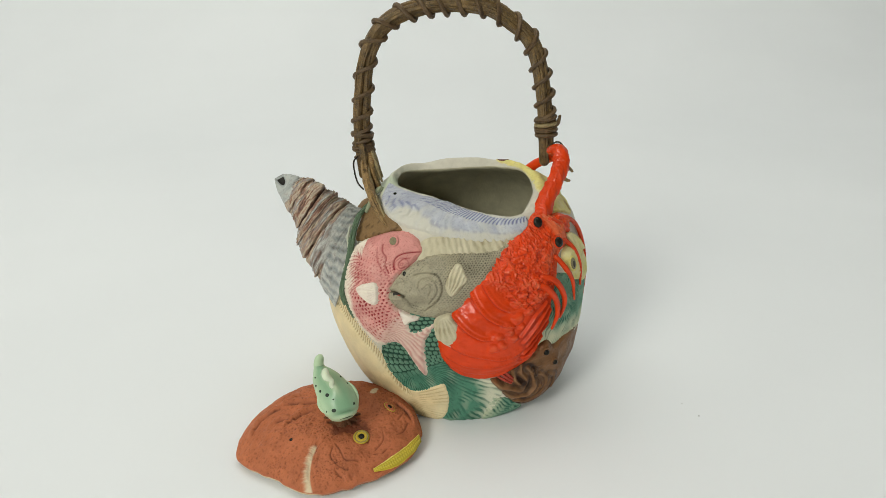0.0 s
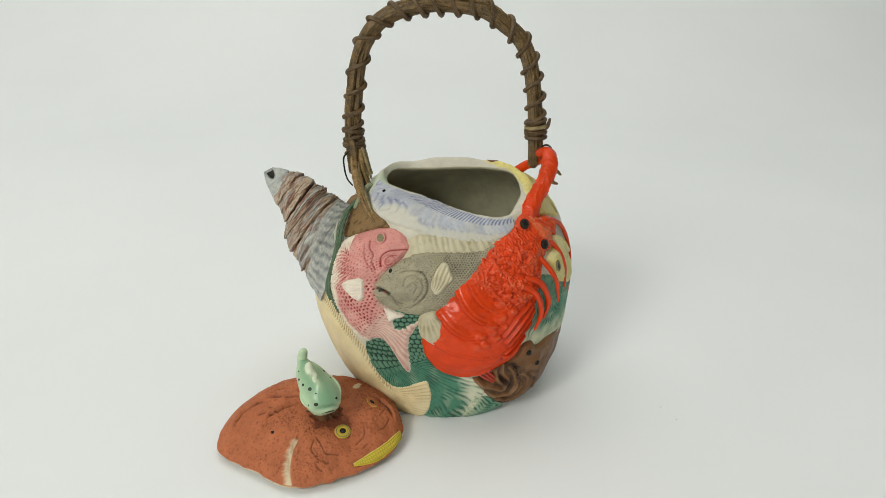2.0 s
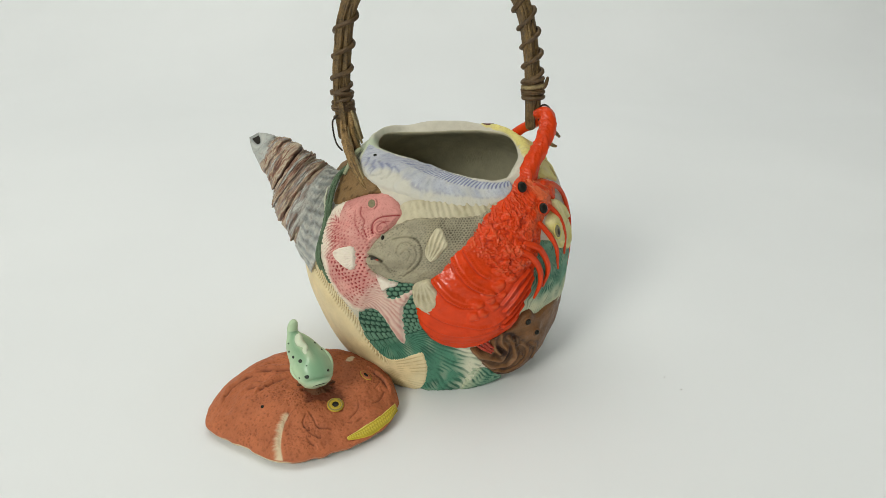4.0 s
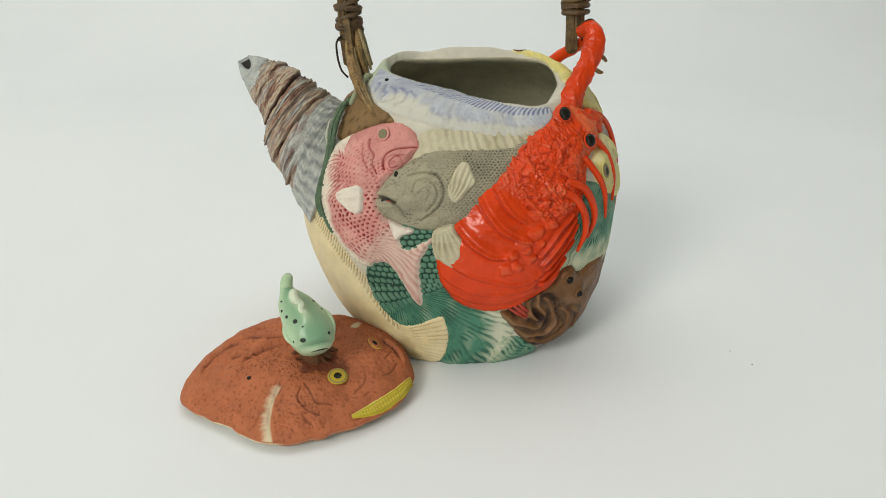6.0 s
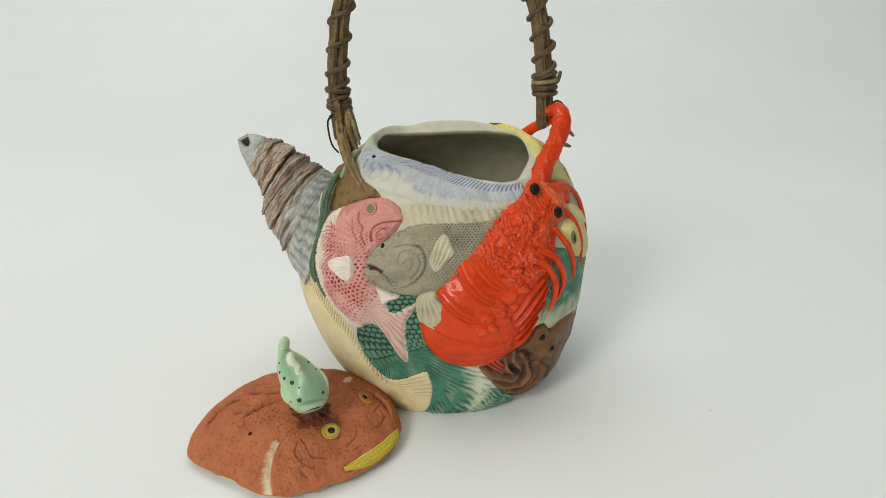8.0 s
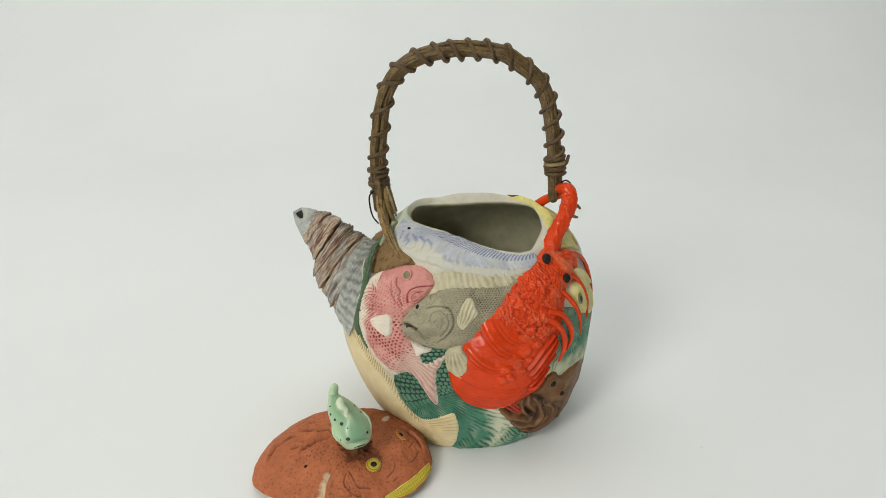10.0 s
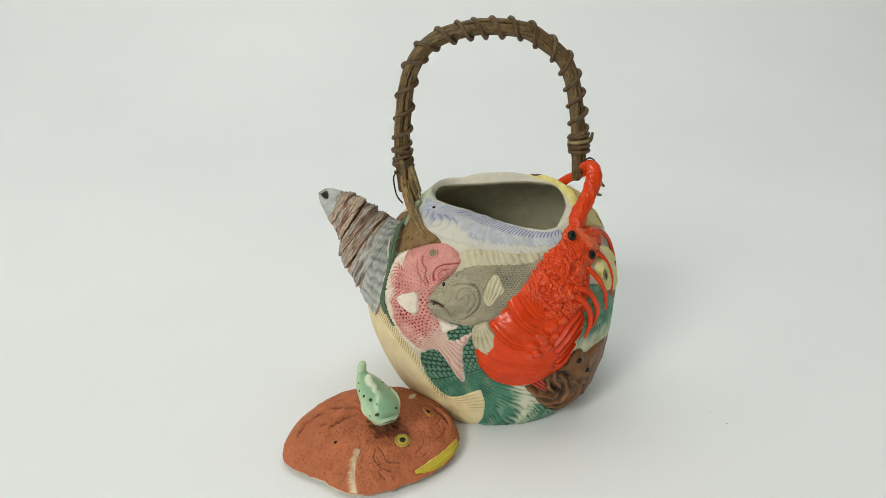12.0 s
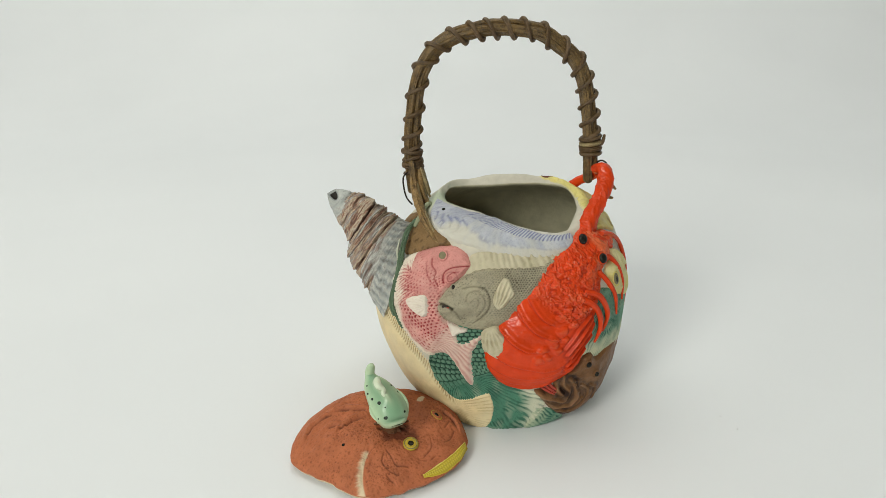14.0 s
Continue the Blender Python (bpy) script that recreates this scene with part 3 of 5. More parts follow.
def pink_detail(x, y, d):
    u, w = along(x, y, PINK_AXIS)
    row = np.floor(u / 2.7)
    fu, fw = u / 2.7 - row - 0.5 + 0.22 * rough2(x, y, 3, 41), np.modf(w / 2.6 + 0.5 * (row % 2) + 50 + 0.28 * rough2(x, y, 4, 3))[0] - 0.5
    gap = step(0.32 - np.hypot(fu * 0.9, fw * (1.25 + 1.3 * fu)) + 0.12 * rough2(x, y, 4.5, 5), 0, 0.2) * (0.65 + 0.45 * rough2(x, y, 9, 42))
    sc = 1 - gap
    head = step(34 - u, 0, 6)
    tail = step(u, 91, 98)
    bodyk = (1 - head) * (1 - tail)
    m, mk = groove(x, y, [(-114.8, 89.3), (-119, 88.2), (-122.6, 86.6), (-124.4, 84), (-123.6, 81), (-122.4, 79.6)], 0.42, 0.95)
    g, gk = groove(x, y, [(-134.4, 88), (-132, 85), (-128.6, 83.4), (-127.4, 80.4), (-124.2, 77.6)], 0.45, 0.9)
    g2, gk2 = groove(x, y, [(-136, 86), (-133.4, 82.4), (-129.4, 79.2), (-123.2, 76)], 0.4, 0.45)
    n, nk = groove(x, y, [(-118, 86), (-120.8, 84.9), (-122, 82.6), (-120.6, 80.8), (-118.8, 82)], 0.38, 0.5)
    lu, lw = along(x, y, spline(flat([(-146, 88), (-152, 82), (-151.5, 71.5), (-144, 62), (-137, 52.2), (-130, 44.8), (-123, 39.4), (-116.6, 36.6)]), 5))
    far = np.abs(lw)
    comb = step(rays(u, lu + 0.5 * far, 2.4), 0.3, 0.9) * step(6.5 - far, 0, 2) * step(lu, 44, 56)
    flank = step(far, 4, 8) * step(25 - far, 0, 7) * step(60 - lu, 0, 12) * (lu > 2)
    bars = step(rays(u, lu + 0.35 * far + 0.6 * rough2(x, y, 6, 4), 2.0), 0.45, 0.95) * flank * (0.8 + 0.3 * rough2(x, y, 2.2, 6))
    t = rays(u, np.degrees(np.arctan2(w, u - 82)) + 2.2 * rough2(x, y, 6, 45), 6.2) * (0.8 + 0.3 * rough2(x, y, 5, 46))
    low = step(u, 50, 62)
    ring_in = np.hypot(x / DEG + 120.6, (y / TALL * 100 - 82.6) * 1.1)
    lips = step(np.sin(ring_in * 2.6), 0.4, 0.95) * step(3.6 - ring_in, 0, 0.8)
    h = 2.0 * step(d, 1, 12) * (1 - 0.75 * tail) + bodyk * (1.3 * sc - 0.8) * step(u, 36, 56) + m + g + g2 + n - 0.6 * comb - 0.6 * bars - 0.6 * t * tail - 0.4 * lips + 0.3 * fbm(x, y, 7, 3)
    pit = np.clip(gap * bodyk * (0.6 + 0.6 * low) + 0.75 * mk + 0.5 * gk + 0.35 * gk2 + 0.55 * nk + 0.5 * bars + 0.3 * lips + 0.3 * t * tail + 0.12 * step(fbm(x, y, 10, 44), 0.0, 0.8), 0, 1)
    rosy = bodyk * step(u, 80, 94) * (1 - gap)
    bare = np.clip(1.1 * step(17.0 - 10 * step(lu, 42, 70) + 1.6 * rough2(x, y, 4, 2) - far, 0, 9.5 - 5 * step(lu, 42, 70)) * (lu > 2) - 0.55 * bars + tail * np.clip(0.6 - 0.4 * t, 0, 1) + 0.4 * rosy + 0.05 * sc * bodyk + 0.3 * step(2 - d, 0, 2) * (1 - head) - 0.35 * pit * (1 - tail) - 0.22 * comb + 0.12 * fbm(x, y, 6, 7) * (1 - head) * (1 - tail), 0, 1)
    return h, pit, bare


pink_fish = relief("pink_fish", [(-152, 82), (-144, 89.5), (-134.5, 94), (-123.8, 94.8), (-115, 91), (-115.5, 86.5), (-119, 80.5), (-121, 75.2), (-120, 67.2), (-117, 62.3), (-112, 58.2), (-110.4, 53), (-109, 50), (-106.2, 50.6), (-102.2, 53.8), (-99.6, 54.8), (-101.4, 50.3), (-103.6, 45), (-104.4, 36.8), (-104.8, 28.3), (-106.8, 27), (-109.2, 32), (-111.2, 37.6), (-113.6, 42), (-116.2, 43), (-119, 41.6), (-123, 39.8), (-130, 44.8), (-137, 52.2), (-144, 62), (-151.5, 71.5)],
                   2.0, pink_detail, pink, teapot, "pink fish relief with pitted scales and pale tail", soft=2.4, cell=0.42, base=1.3)

relief("anal_fin", [(-114.5, 61.5), (-110.5, 59.4), (-106.5, 58.4), (-106.8, 56.8), (-109.5, 55.4), (-111.4, 53.6), (-113, 56.6)], 1.4, lambda x, y, d: (0.3 * fbm(x, y, 4, 2), 0.4 * step(fbm(x, y, 4, 5), 0.0, 0.7), 0.35 + 0.4 * fbm(x, y, 5, 3)), pinkish, pink_fish, "pinkish white hind fin", soft=1.2, cell=0.4, base=2.4)

# blue sardine under the mouth
def blue_detail(x, y, d):
    v = y / TALL * 100
    a = x / DEG
    back = glide([-200, -174, -164, -148, -110, -83, -66, -52], [103.5, 105, 106.2, 108, 108.2, 105.3, 102, 101], a)
    root = glide([-200, -170, -148, -124, -100, -83, -68, -52], [102, 103.2, 105, 104.6, 102.9, 100.6, 99.1, 98.5], a)
    low = glide([-200, -150, -138, -122, -107, -92, -78, -66, -52], [101, 101.5, 102.2, 101.3, 99.1, 98, 96.8, 95.8, 95.3], a)
    k = (v - low) / (root - low + 1e-6)
    fin = step(v, root - 0.15, root + 0.35) * step(a, -154, -146) * step(back + 0.2 - v, 0, 0.5)
    st = step(0.5 + 0.5 * np.sin((a - 1.9 * v) * 2.3 + 0.8 * rough2(x, y, 9, 5)), 0.3, 0.9) * (0.8 + 0.35 * rough2(x, y, 5, 8))
    g, gk = 0 * x, 0 * x
    for pts in ([(-160, 102.2), (-154.8, 101.2), (-148, 100.8), (-146, 99.2)], [(-155.2, 102.5), (-147.2, 102.2), (-140, 100.8), (-144.8, 99)], [(-157, 101.8), (-151, 100.4), (-149.5, 99.2)],
                [(-148.8, 103.2), (-139.2, 102.8), (-133.2, 101), (-135, 99.8)], [(-166, 101.4), (-160, 100.6), (-155, 99.6)], [(-141, 103.6), (-133, 103), (-126.5, 101.6)]):
        q, qk = groove(x, y, pts, 0.42, 0.9)
        g, gk = np.minimum(g, q), np.maximum(gk, qk)
    line = np.exp(-((k / 0.16) ** 2)) * step(a, -136, -118) * step(rough2(x, y, 2.2, 4), -0.35, 0.2)
    head = step(-140 - a, 0, 12)
    scrib = step(np.abs(fbm(x, y, 7, 21)), 0.2, 0.04) * head
    mott = step(fbm(x, y, 7, 12), -0.3, 0.6)
    wash_in = step(k, -0.25, 0.35) * (1 - fin)
    stain = np.clip(fin * (0.04 + 0.9 * st) + 0.16 * mott * wash_in + 0.25 * scrib + 0.42 * gk + 0.6 * line + 0.1 * head, 0, 1)
    bare = np.clip(1.0 - 0.85 * wash_in - 0.9 * head * step(v, 98.5, 100.5) + 0.3 * fbm(x, y, 8, 3), 0, 1) * (1 - fin)
    edge = step(v, back - 0.5, back + 0.3)
    return 0.8 * step(k, -0.6, 0.4) + 0.45 * fbm(x, y, 7, 2) - 0.45 * fin * st + g - 0.7 * edge, stain * (1 - edge), np.maximum(bare, 0.9 * edge)


blue_fish = relief("blue_fish", [(-160, 98.5), (-174, 99.6), (-184, 101.5), (-187, 103.5), (-182, 105), (-170, 107), (-150, 109), (-105, 109.6), (-71, 105.5), (-50, 100.5), (-62, 94), (-81, 93.5), (-99, 95), (-116.5, 96.5), (-132.5, 96.8), (-146, 97)],
                   1.2, blue_detail, blue, teapot, "pale blue and white sardine relief along the mouth", soft=2.0, cell=0.42)

# dorsal fin and grey fish
relief("dorsal_fin", [(-115.5, 86), (-117, 93), (-110, 95.6), (-94, 96.6), (-81, 96), (-64, 95), (-66, 90), (-90, 87), (-105, 86)], 1.3,
       lambda x, y, d: (-1.0 * rays(x, x + 0.35 * y + 3 * rough2(x, y, 12, 2), 5.2) * (0.7 + 0.5 * rough2(x, y, 7, 6)) + 0.4 * fbm(x, y, 5, 2), 0.5 * rays(x, x + 0.35 * y + 3 * rough2(x, y, 12, 2), 5.2) * step(fbm(x, y, 6, 3), -0.3, 0.6), np.clip(0.75 - 0.5 * step(x / DEG, -105, -80), 0, 1) + 0.3 * fbm(x, y, 9, 4)), ivory, teapot, "ivory ribbed dorsal fin relief", soft=2.0)
GREY_AXIS = spline(flat([(-121, 69), (-108, 74), (-92, 80), (-72, 90)]), 6)


def grey_detail(x, y, d):
    u, w = along(x, y, GREY_AXIS)
    rear = step(u, 24, 40)
    row = np.floor(y / 1.55)
    jx, jy = 0.3 * rough2(x, y, 3, 13), 0.3 * rough2(x, y, 3, 14)
    net = np.hypot(np.modf(x / 2.0 + 0.5 * (row % 2) + jx + 400)[0] - 0.5, (y / 1.55 - row - 0.5 + jy) * 0.85)
    hole = step(0.36 - net, 0, 0.18) * rear * (0.7 + 0.4 * rough2(x, y, 6, 15))
    pock = step(0.3 - dots(x, y, 2.0, 3), 0, 0.16) * (1 - rear) * step(fbm(x, y, 8, 33), -0.5, 0.5)
    g, gk = 0 * x, 0 * x
    for pts, wide, deep in (([(-113, 79), (-110, 80.2), (-106.5, 80.6), (-102.8, 79.8), (-100, 76), (-99.2, 71.5), (-100.5, 66.8), (-104, 62.5)], 0.6, 0.9), ([(-109.5, 73.5), (-109.6, 77), (-107, 78.6), (-103.8, 77.3), (-101.4, 73.8), (-101.4, 70.2), (-103, 66.5)], 0.5, 0.6),
                            ([(-107.5, 73), (-106, 75.5), (-103.9, 73.5), (-104.2, 70)], 0.45, 0.5), ([(-114, 68), (-111.5, 66.5), (-109.5, 63.5)], 0.6, 0.6), ([(-119.5, 73.5), (-117, 75.2), (-114.5, 75)], 0.4, 0.4)):
        q, qk = groove(x, y, pts, wide, deep)
        g, gk = np.minimum(g, q), np.maximum(gk, qk * min(1, deep))
    m, mk = groove(x, y, [(-122, 69), (-119, 69.6), (-116, 69.2), (-114, 68.4)], 0.9, 1.8)
    lipu = 0.9 * np.exp(-((along(x, y, spline(flat([(-121.5, 71), (-118, 71.6), (-114, 70)]), 5))[1] / 1.1) ** 2))
    lipl = 0.7 * np.exp(-((along(x, y, spline(flat([(-121, 66.6), (-118, 66), (-114.5, 66.8)]), 5))[1] / 1.0) ** 2))
    plate = 0.6 * np.exp(-(((x / DEG + 105.5) / 4.6) ** 2 + ((y / TALL * 100 - 72.5) / 6.5) ** 2))
    brow = 0.8 * np.exp(-(((x / DEG + 117) / 2.4) ** 2 + ((y / TALL * 100 - 79) / 3.2) ** 2))
    h = 2.4 * step(d, 0.5, 11) - 0.4 * hole - 0.35 * pock + g + m + lipu + lipl + plate + brow + 0.3 * fbm(x, y, 6, 2)
    pit = np.clip(0.62 * hole + 0.5 * pock + 0.45 * gk + 0.95 * mk + 0.16 * step(fbm(x, y, 12, 31), 0.1, 0.8), 0, 1)
    return h, pit, np.clip(0.3 * step(3 - d, 0, 3) + 0.28 * step(fbm(x, y, 9, 6), 0.0, 0.9) + 0.2 * (lipu + lipl), 0, 0.6)


grey_fish = relief("grey_fish", [(-122, 68.5), (-121.5, 75.8), (-118.5, 81.2), (-113, 87.2), (-105, 89.8), (-91.2, 90.6), (-77.2, 91.2), (-68, 93), (-74, 83), (-81, 73), (-89, 62), (-97.2, 58.6), (-102.5, 57.8), (-111.8, 59.6), (-118.6, 63)],
                   2.2, grey_detail, grey, teapot, "grey spotted fish relief with open mouth", soft=2.5, cell=0.45)


def fin_detail(root, pitch, amount=0.5):
    (ra, rv), = flat([root])

    def detail(x, y, d):
        fan = np.degrees(np.arctan2(y - rv, x - ra)) + 1.4 * rough2(x, y, 5, 2)
        r = rays(x, fan, pitch) * (0.75 + 0.35 * rough2(x, y, 6, 4)) + 0.25 * rays(x, fan + 2 * rough2(x, y, 3, 7), pitch * 0.43)
        return -amount * r + 0.3 * fbm(x, y, 5, 3), 0.4 * r * step(fbm(x, y, 7, 8), -0.6, 0.5), np.clip(0.55 - 0.25 * r + 0.4 * fbm(x, y, 6, 1), 0, 1)

    return detail


relief("pectoral_fin", [(-95, 85.2), (-96.6, 84.2), (-97.8, 80.2), (-98.4, 76), (-97.6, 73.2), (-95.4, 70.6), (-93.6, 71.6), (-92, 74.6), (-89.8, 78), (-91, 80.4), (-93, 84)], 1.2, fin_detail((-96.8, 66), 8, 0.8), ivory, grey_fish, "ivory ribbed side fin", soft=1.3, cell=0.45, base=5.4)
relief("pelvic_fin", [(-99, 57), (-97.2, 59.8), (-94.4, 60.6), (-92.4, 57.6), (-90.8, 55), (-90.8, 49.2), (-92, 45.6), (-93.4, 44), (-97, 46.6), (-98.6, 50.5)], 1.6, fin_detail((-97.5, 64), 9), ivory, grey_fish, "ivory ribbed belly fin", soft=1.4, cell=0.42, base=5.0)
relief("pectoral_fin", [(-134.8, 66), (-129.5, 71), (-126, 70.4), (-123.6, 62.4), (-127.4, 61.8)], 1.2, fin_detail((-121, 70), 9, 0.6), pinkish, pink_fish, "pinkish white side fin", soft=1.2, cell=0.4, base=6.0)


def stud(name, a, v, h, size, mat, parent, label=""):
    p, n = proud(a, v / 100, np.array(float(h)))
    return bead(name, p, size, mat, parent, label, n)


def hoop(name, a, v, h, radius, thick, mat, parent, label="", oval=1.0):
    p, n = proud(a, v / 100, np.array(float(h)))
    return ring(name, p, radius, thick, mat, parent, label, n, oval)


stud("eye", -130, 90.8, 5.2, (2.9, 2.9, 0.9), olive, pink_fish, "flat olive eye")
hoop("eye_rim", -130, 90.8, 5.3, 3.0, 0.6, pink, pink_fish)
stud("eye", -117.4, 78.9, 3.7, (1.1, 1.6, 0.5), black, grey_fish, "small dark eye")
hoop("eye_rim", -117.4, 78.9, 3.6, 1.5, 0.4, grey, grey_fish, "", 1.25)
stud("mouth", -117.2, 68.6, 3.1, (2.6, 1.5, 0.8), shade_pupil_dark, grey_fish, "dark open mouth")
stud("tongue", -116.1, 68.1, 3.4, (1.7, 1.1, 0.7), maw, grey_fish, "dull red tongue")
stud("eye", -166.8, 102.7, 1.8, (1.2, 1.2, 0.8), black, blue_fish, "small dark eye")

# pale yellow and teal fish on the far flank
TEAL = streaks([(-40, 74), (-46, 36)], 2.0, (38, 58), 0.55)
relief("teal_fish", [(-52, 75), (-38, 70), (-20, 66), (-14, 48), (-20, 36), (-34, 33), (-47, 34), (-58, 37), (-57, 45), (-53.5, 53.8), (-53, 64.5)], 1.3, TEAL, teal, teapot, "teal streaked fish relief fading to white", soft=1.6)
yellow_fish = relief("yellow_fish", [(-42, 80), (-38.6, 83), (-31, 83.5), (-24, 79), (-17, 67), (-22, 58), (-31, 61.5), (-39, 67), (-42.4, 74.5)], 2.4,
                     lambda x, y, d: (1.2 * step(d, 1, 7) + 0.3 * fbm(x, y, 5, 2), 0.5 * step(fbm(x, y, 5, 3), 0.4, 1.0), 0.3 + 0.3 * fbm(x, y, 8, 1)), yellow, teapot, "pale yellow fish relief with a brown eye", soft=2.0)
stud("eye", -37.6, 74.6, 4.2, (2.6, 4.2, 0.9), olive, yellow_fish, "brown oval eye")
hoop("eye_rim", -37.6, 74.6, 4.1, 3.5, 0.6, yellow, yellow_fish, "raised ring round the eye", 1.35)
stud("pupil", -37.8, 74.4, 4.8, (1.2, 2.4, 0.6), shade_pupil_dark, yellow_fish, "dark pupil")
relief("yellow_fin", [(-33, 87.4), (-27, 86), (-21, 80), (-18, 73), (-23, 74.5), (-28.5, 78.5), (-31.6, 83)], 1.8, fin_detail((-30, 92), 14), yellow, teapot, "pale yellow fin relief", soft=1.4, base=1.6)
relief("yellow_patch", [(-30, 97.4), (-16, 98.8), (-2, 97), (4, 91), (-8, 88), (-18, 92.4), (-24, 95)], 1.2, lambda x, y, d: (0.4 * fbm(x, y, 6, 3), 0.8 * step(fbm(x, y, 7, 5), 0.0, 0.7), 0.2 + 0.3 * fbm(x, y, 8, 1)), yellow, teapot, "mottled yellow and brown relief behind the claw arm", soft=1.6)
relief("yellow_tail", [(66, 101), (52, 99), (34, 96), (14, 93), (-8, 95), (-22, 99.5), (-20, 103), (-4, 108), (14, 109.8), (40, 109.8), (60, 108)], 0.4,
       lambda x, y, d: (0.3 * fbm(x, y, 6, 3), 0.1 * step(fbm(x, y, 4, 3), 0.3, 0.9), np.clip(0.7 * step(3 - d, 0, 3) + 0.2 * fbm(x, y, 9, 2), 0, 1)), yellow, teapot, "pale yellow tail relief over the rim", soft=2.0)
relief("plum_spot", [(54, 102), (57, 101), (63, 101.5), (64, 104), (58, 105.5)], 0.9, lambda x, y, d: (0.2 * fbm(x, y, 4, 3), 0 * x, 0 * x), plum, teapot, "dark plum mark on the rim", soft=0.8)

# brown fish with a wrinkled face low on the flank
def ridges(x, y, lines, wide, high):
    """Raised lines with a stained furrow on either side."""
    h, pit = np.zeros(x.shape), np.zeros(x.shape)
    for line in lines:
        u, w = along(x, y, spline(flat(line), 5))
        h = np.maximum(h, high * np.exp(-((w / wide) ** 2))) - 0.45 * high * np.exp(-(((np.abs(w) - 2.1 * wide) / wide) ** 2))
        pit = np.maximum(pit, np.exp(-(((np.abs(w) - 2.0 * wide) / wide) ** 2)))
    return h, pit


FOLDS = [[(-77.5, 23.4), (-72, 20.4), (-67, 18.4), (-64, 19.4), (-64, 23.2), (-66, 27.5), (-66, 31)], [(-74.5, 18), (-67, 15.4), (-61.2, 16), (-58.8, 20), (-60.2, 24.8), (-62.4, 29)], [(-68.5, 12.4), (-60.8, 11.8), (-54, 14), (-51.6, 18), (-53.6, 21.5), (-56.4, 24.8)],
         [(-46, 14), (-46, 17), (-48.4, 20.6), (-52, 22.6)], [(-69.2, 29.8), (-69.4, 27), (-68, 23.6), (-66, 21.2)], [(-57.6, 21), (-55.8, 18), (-57, 15.2)], [(-60, 27.6), (-58.2, 26.6), (-58, 23.8)]]


def brown_detail(x, y, d):
    wx, wy = x + 1.3 * rough2(x, y, 6, 81), y + 1.3 * rough2(x, y, 6, 82)
    f, k = ridges(wx, wy, [FOLDS[0], FOLDS[1], FOLDS[4]], 1.35, 2.0)
    f2, k2 = ridges(wx, wy, [FOLDS[2], FOLDS[3], FOLDS[5], FOLDS[6]], 0.95, 1.0)
    f, k = f + f2, np.maximum(k, 0.8 * k2)
    for a, v in ((-55.2, 35.5), (-50, 28.8)):
        f = f + 1.8 * np.exp(-((np.hypot(x - a * DEG, y - v / 100 * TALL) / 5.0) ** 2))
    h = (3.0 * step(d, 0, 3) + 0.6 * step(d, 3, 11)) * step(-x / DEG, 26, 50) + (f * step(-x / DEG, 34, 46) + 0.5 * fbm(x, y, 8, 2)) * step(d, 0.5, 5)
    return h, np.clip(0.75 * k + 0.25 * fbm(x, y, 6, 1), 0, 1), np.clip(0.3 * fbm(x, y, 10, 8) + 0.3 * step(f, 1.2, 2.0), 0, 0.45)


brown_fish = relief("brown_fish", [(-79, 25.4), (-75, 25.4), (-71.8, 22.6), (-69.6, 23.6), (-69.6, 28.6), (-66.8, 31.4), (-60, 34.6), (-57, 39.4), (-52.2, 40), (-49, 36.2), (-44, 37.6), (-34, 37.5), (-20, 34), (-18, 22), (-32, 12.5), (-40.2, 9.6), (-48.8, 8.2), (-58, 7.6), (-64, 9), (-69, 12.6), (-74, 17.4), (-78, 22)],
                    0.8, brown_detail, umber, teapot, "umber brown fish relief with a wrinkled open-mouthed face", soft=2.4, cell=0.5)
for a, v, h, s in ((-55.2, 35.3, 6.0, 2.1), (-50.2, 28.4, 6.6, 1.8)):
    hoop("eye_rim", a, v, h - 0.4, s + 0.5, 1.0, umber, brown_fish)
    stud("eye", a, v, h, (s, s, 1.7), black, brown_fish, "dark glazed eye")
for a, v in ((-55.5, 17.6), (-60.6, 25.6)):
    stud("wart", a, v, 5.2, (1.5, 1.5, 1.2), umber, brown_fish)
for pts in ([(-73.8, 27.3), (-71.5, 25), (-69, 22.8), (-67.2, 21.8)], [(-72.2, 28), (-70.4, 25.8), (-68.2, 23.8)], [(-75.4, 26.4), (-72, 23.6), (-69, 21.6)]):
    tube("mouth_fold", [proud(a, v / 100, np.array(2.4))[0] for a, v in pts], [0.9, 1.1, 0.6], maw, brown_fish, "small red mouth fold", sides=8)

# ---- red lobster ----
LOB_AXIS = spline(flat([(-22, 97), (-40, 90), (-56, 80), (-70, 68), (-80, 54), (-82, 42), (-72, 34)]), 6)


PLATES = [[(-83, 75.4), (-81.4, 72.4), (-79, 68.4), (-76.3, 64.6), (-73.2, 62)], [(-88.6, 73.4), (-87.2, 70.4), (-85.2, 66.6), (-82.5, 62.4), (-79.8, 58.8), (-75.2, 55.2), (-71, 54)], [(-96, 63), (-93.5, 59.6), (-90.2, 55.6), (-87.8, 52.9), (-85, 50.4), (-81.5, 48.2), (-78, 48.2)],
          [(-98, 50), (-95.5, 46.8), (-91.5, 43), (-85.8, 40.2), (-79.8, 38.4), (-76.2, 37.2), (-71.5, 37.4), (-67.5, 39.2)], [(-99, 43), (-97, 40.5), (-94.2, 37.5), (-88.2, 34.6), (-81, 33.4), (-73.8, 34.2), (-66, 36.5)], [(-98, 37), (-95.4, 34.4), (-91, 31.4), (-86, 29.8), (-79.2, 29.2), (-71.8, 31.4), (-65, 34)]]
STRONG = (1.0, 0.9, 1.1, 0.6, 0.45, 0.35)
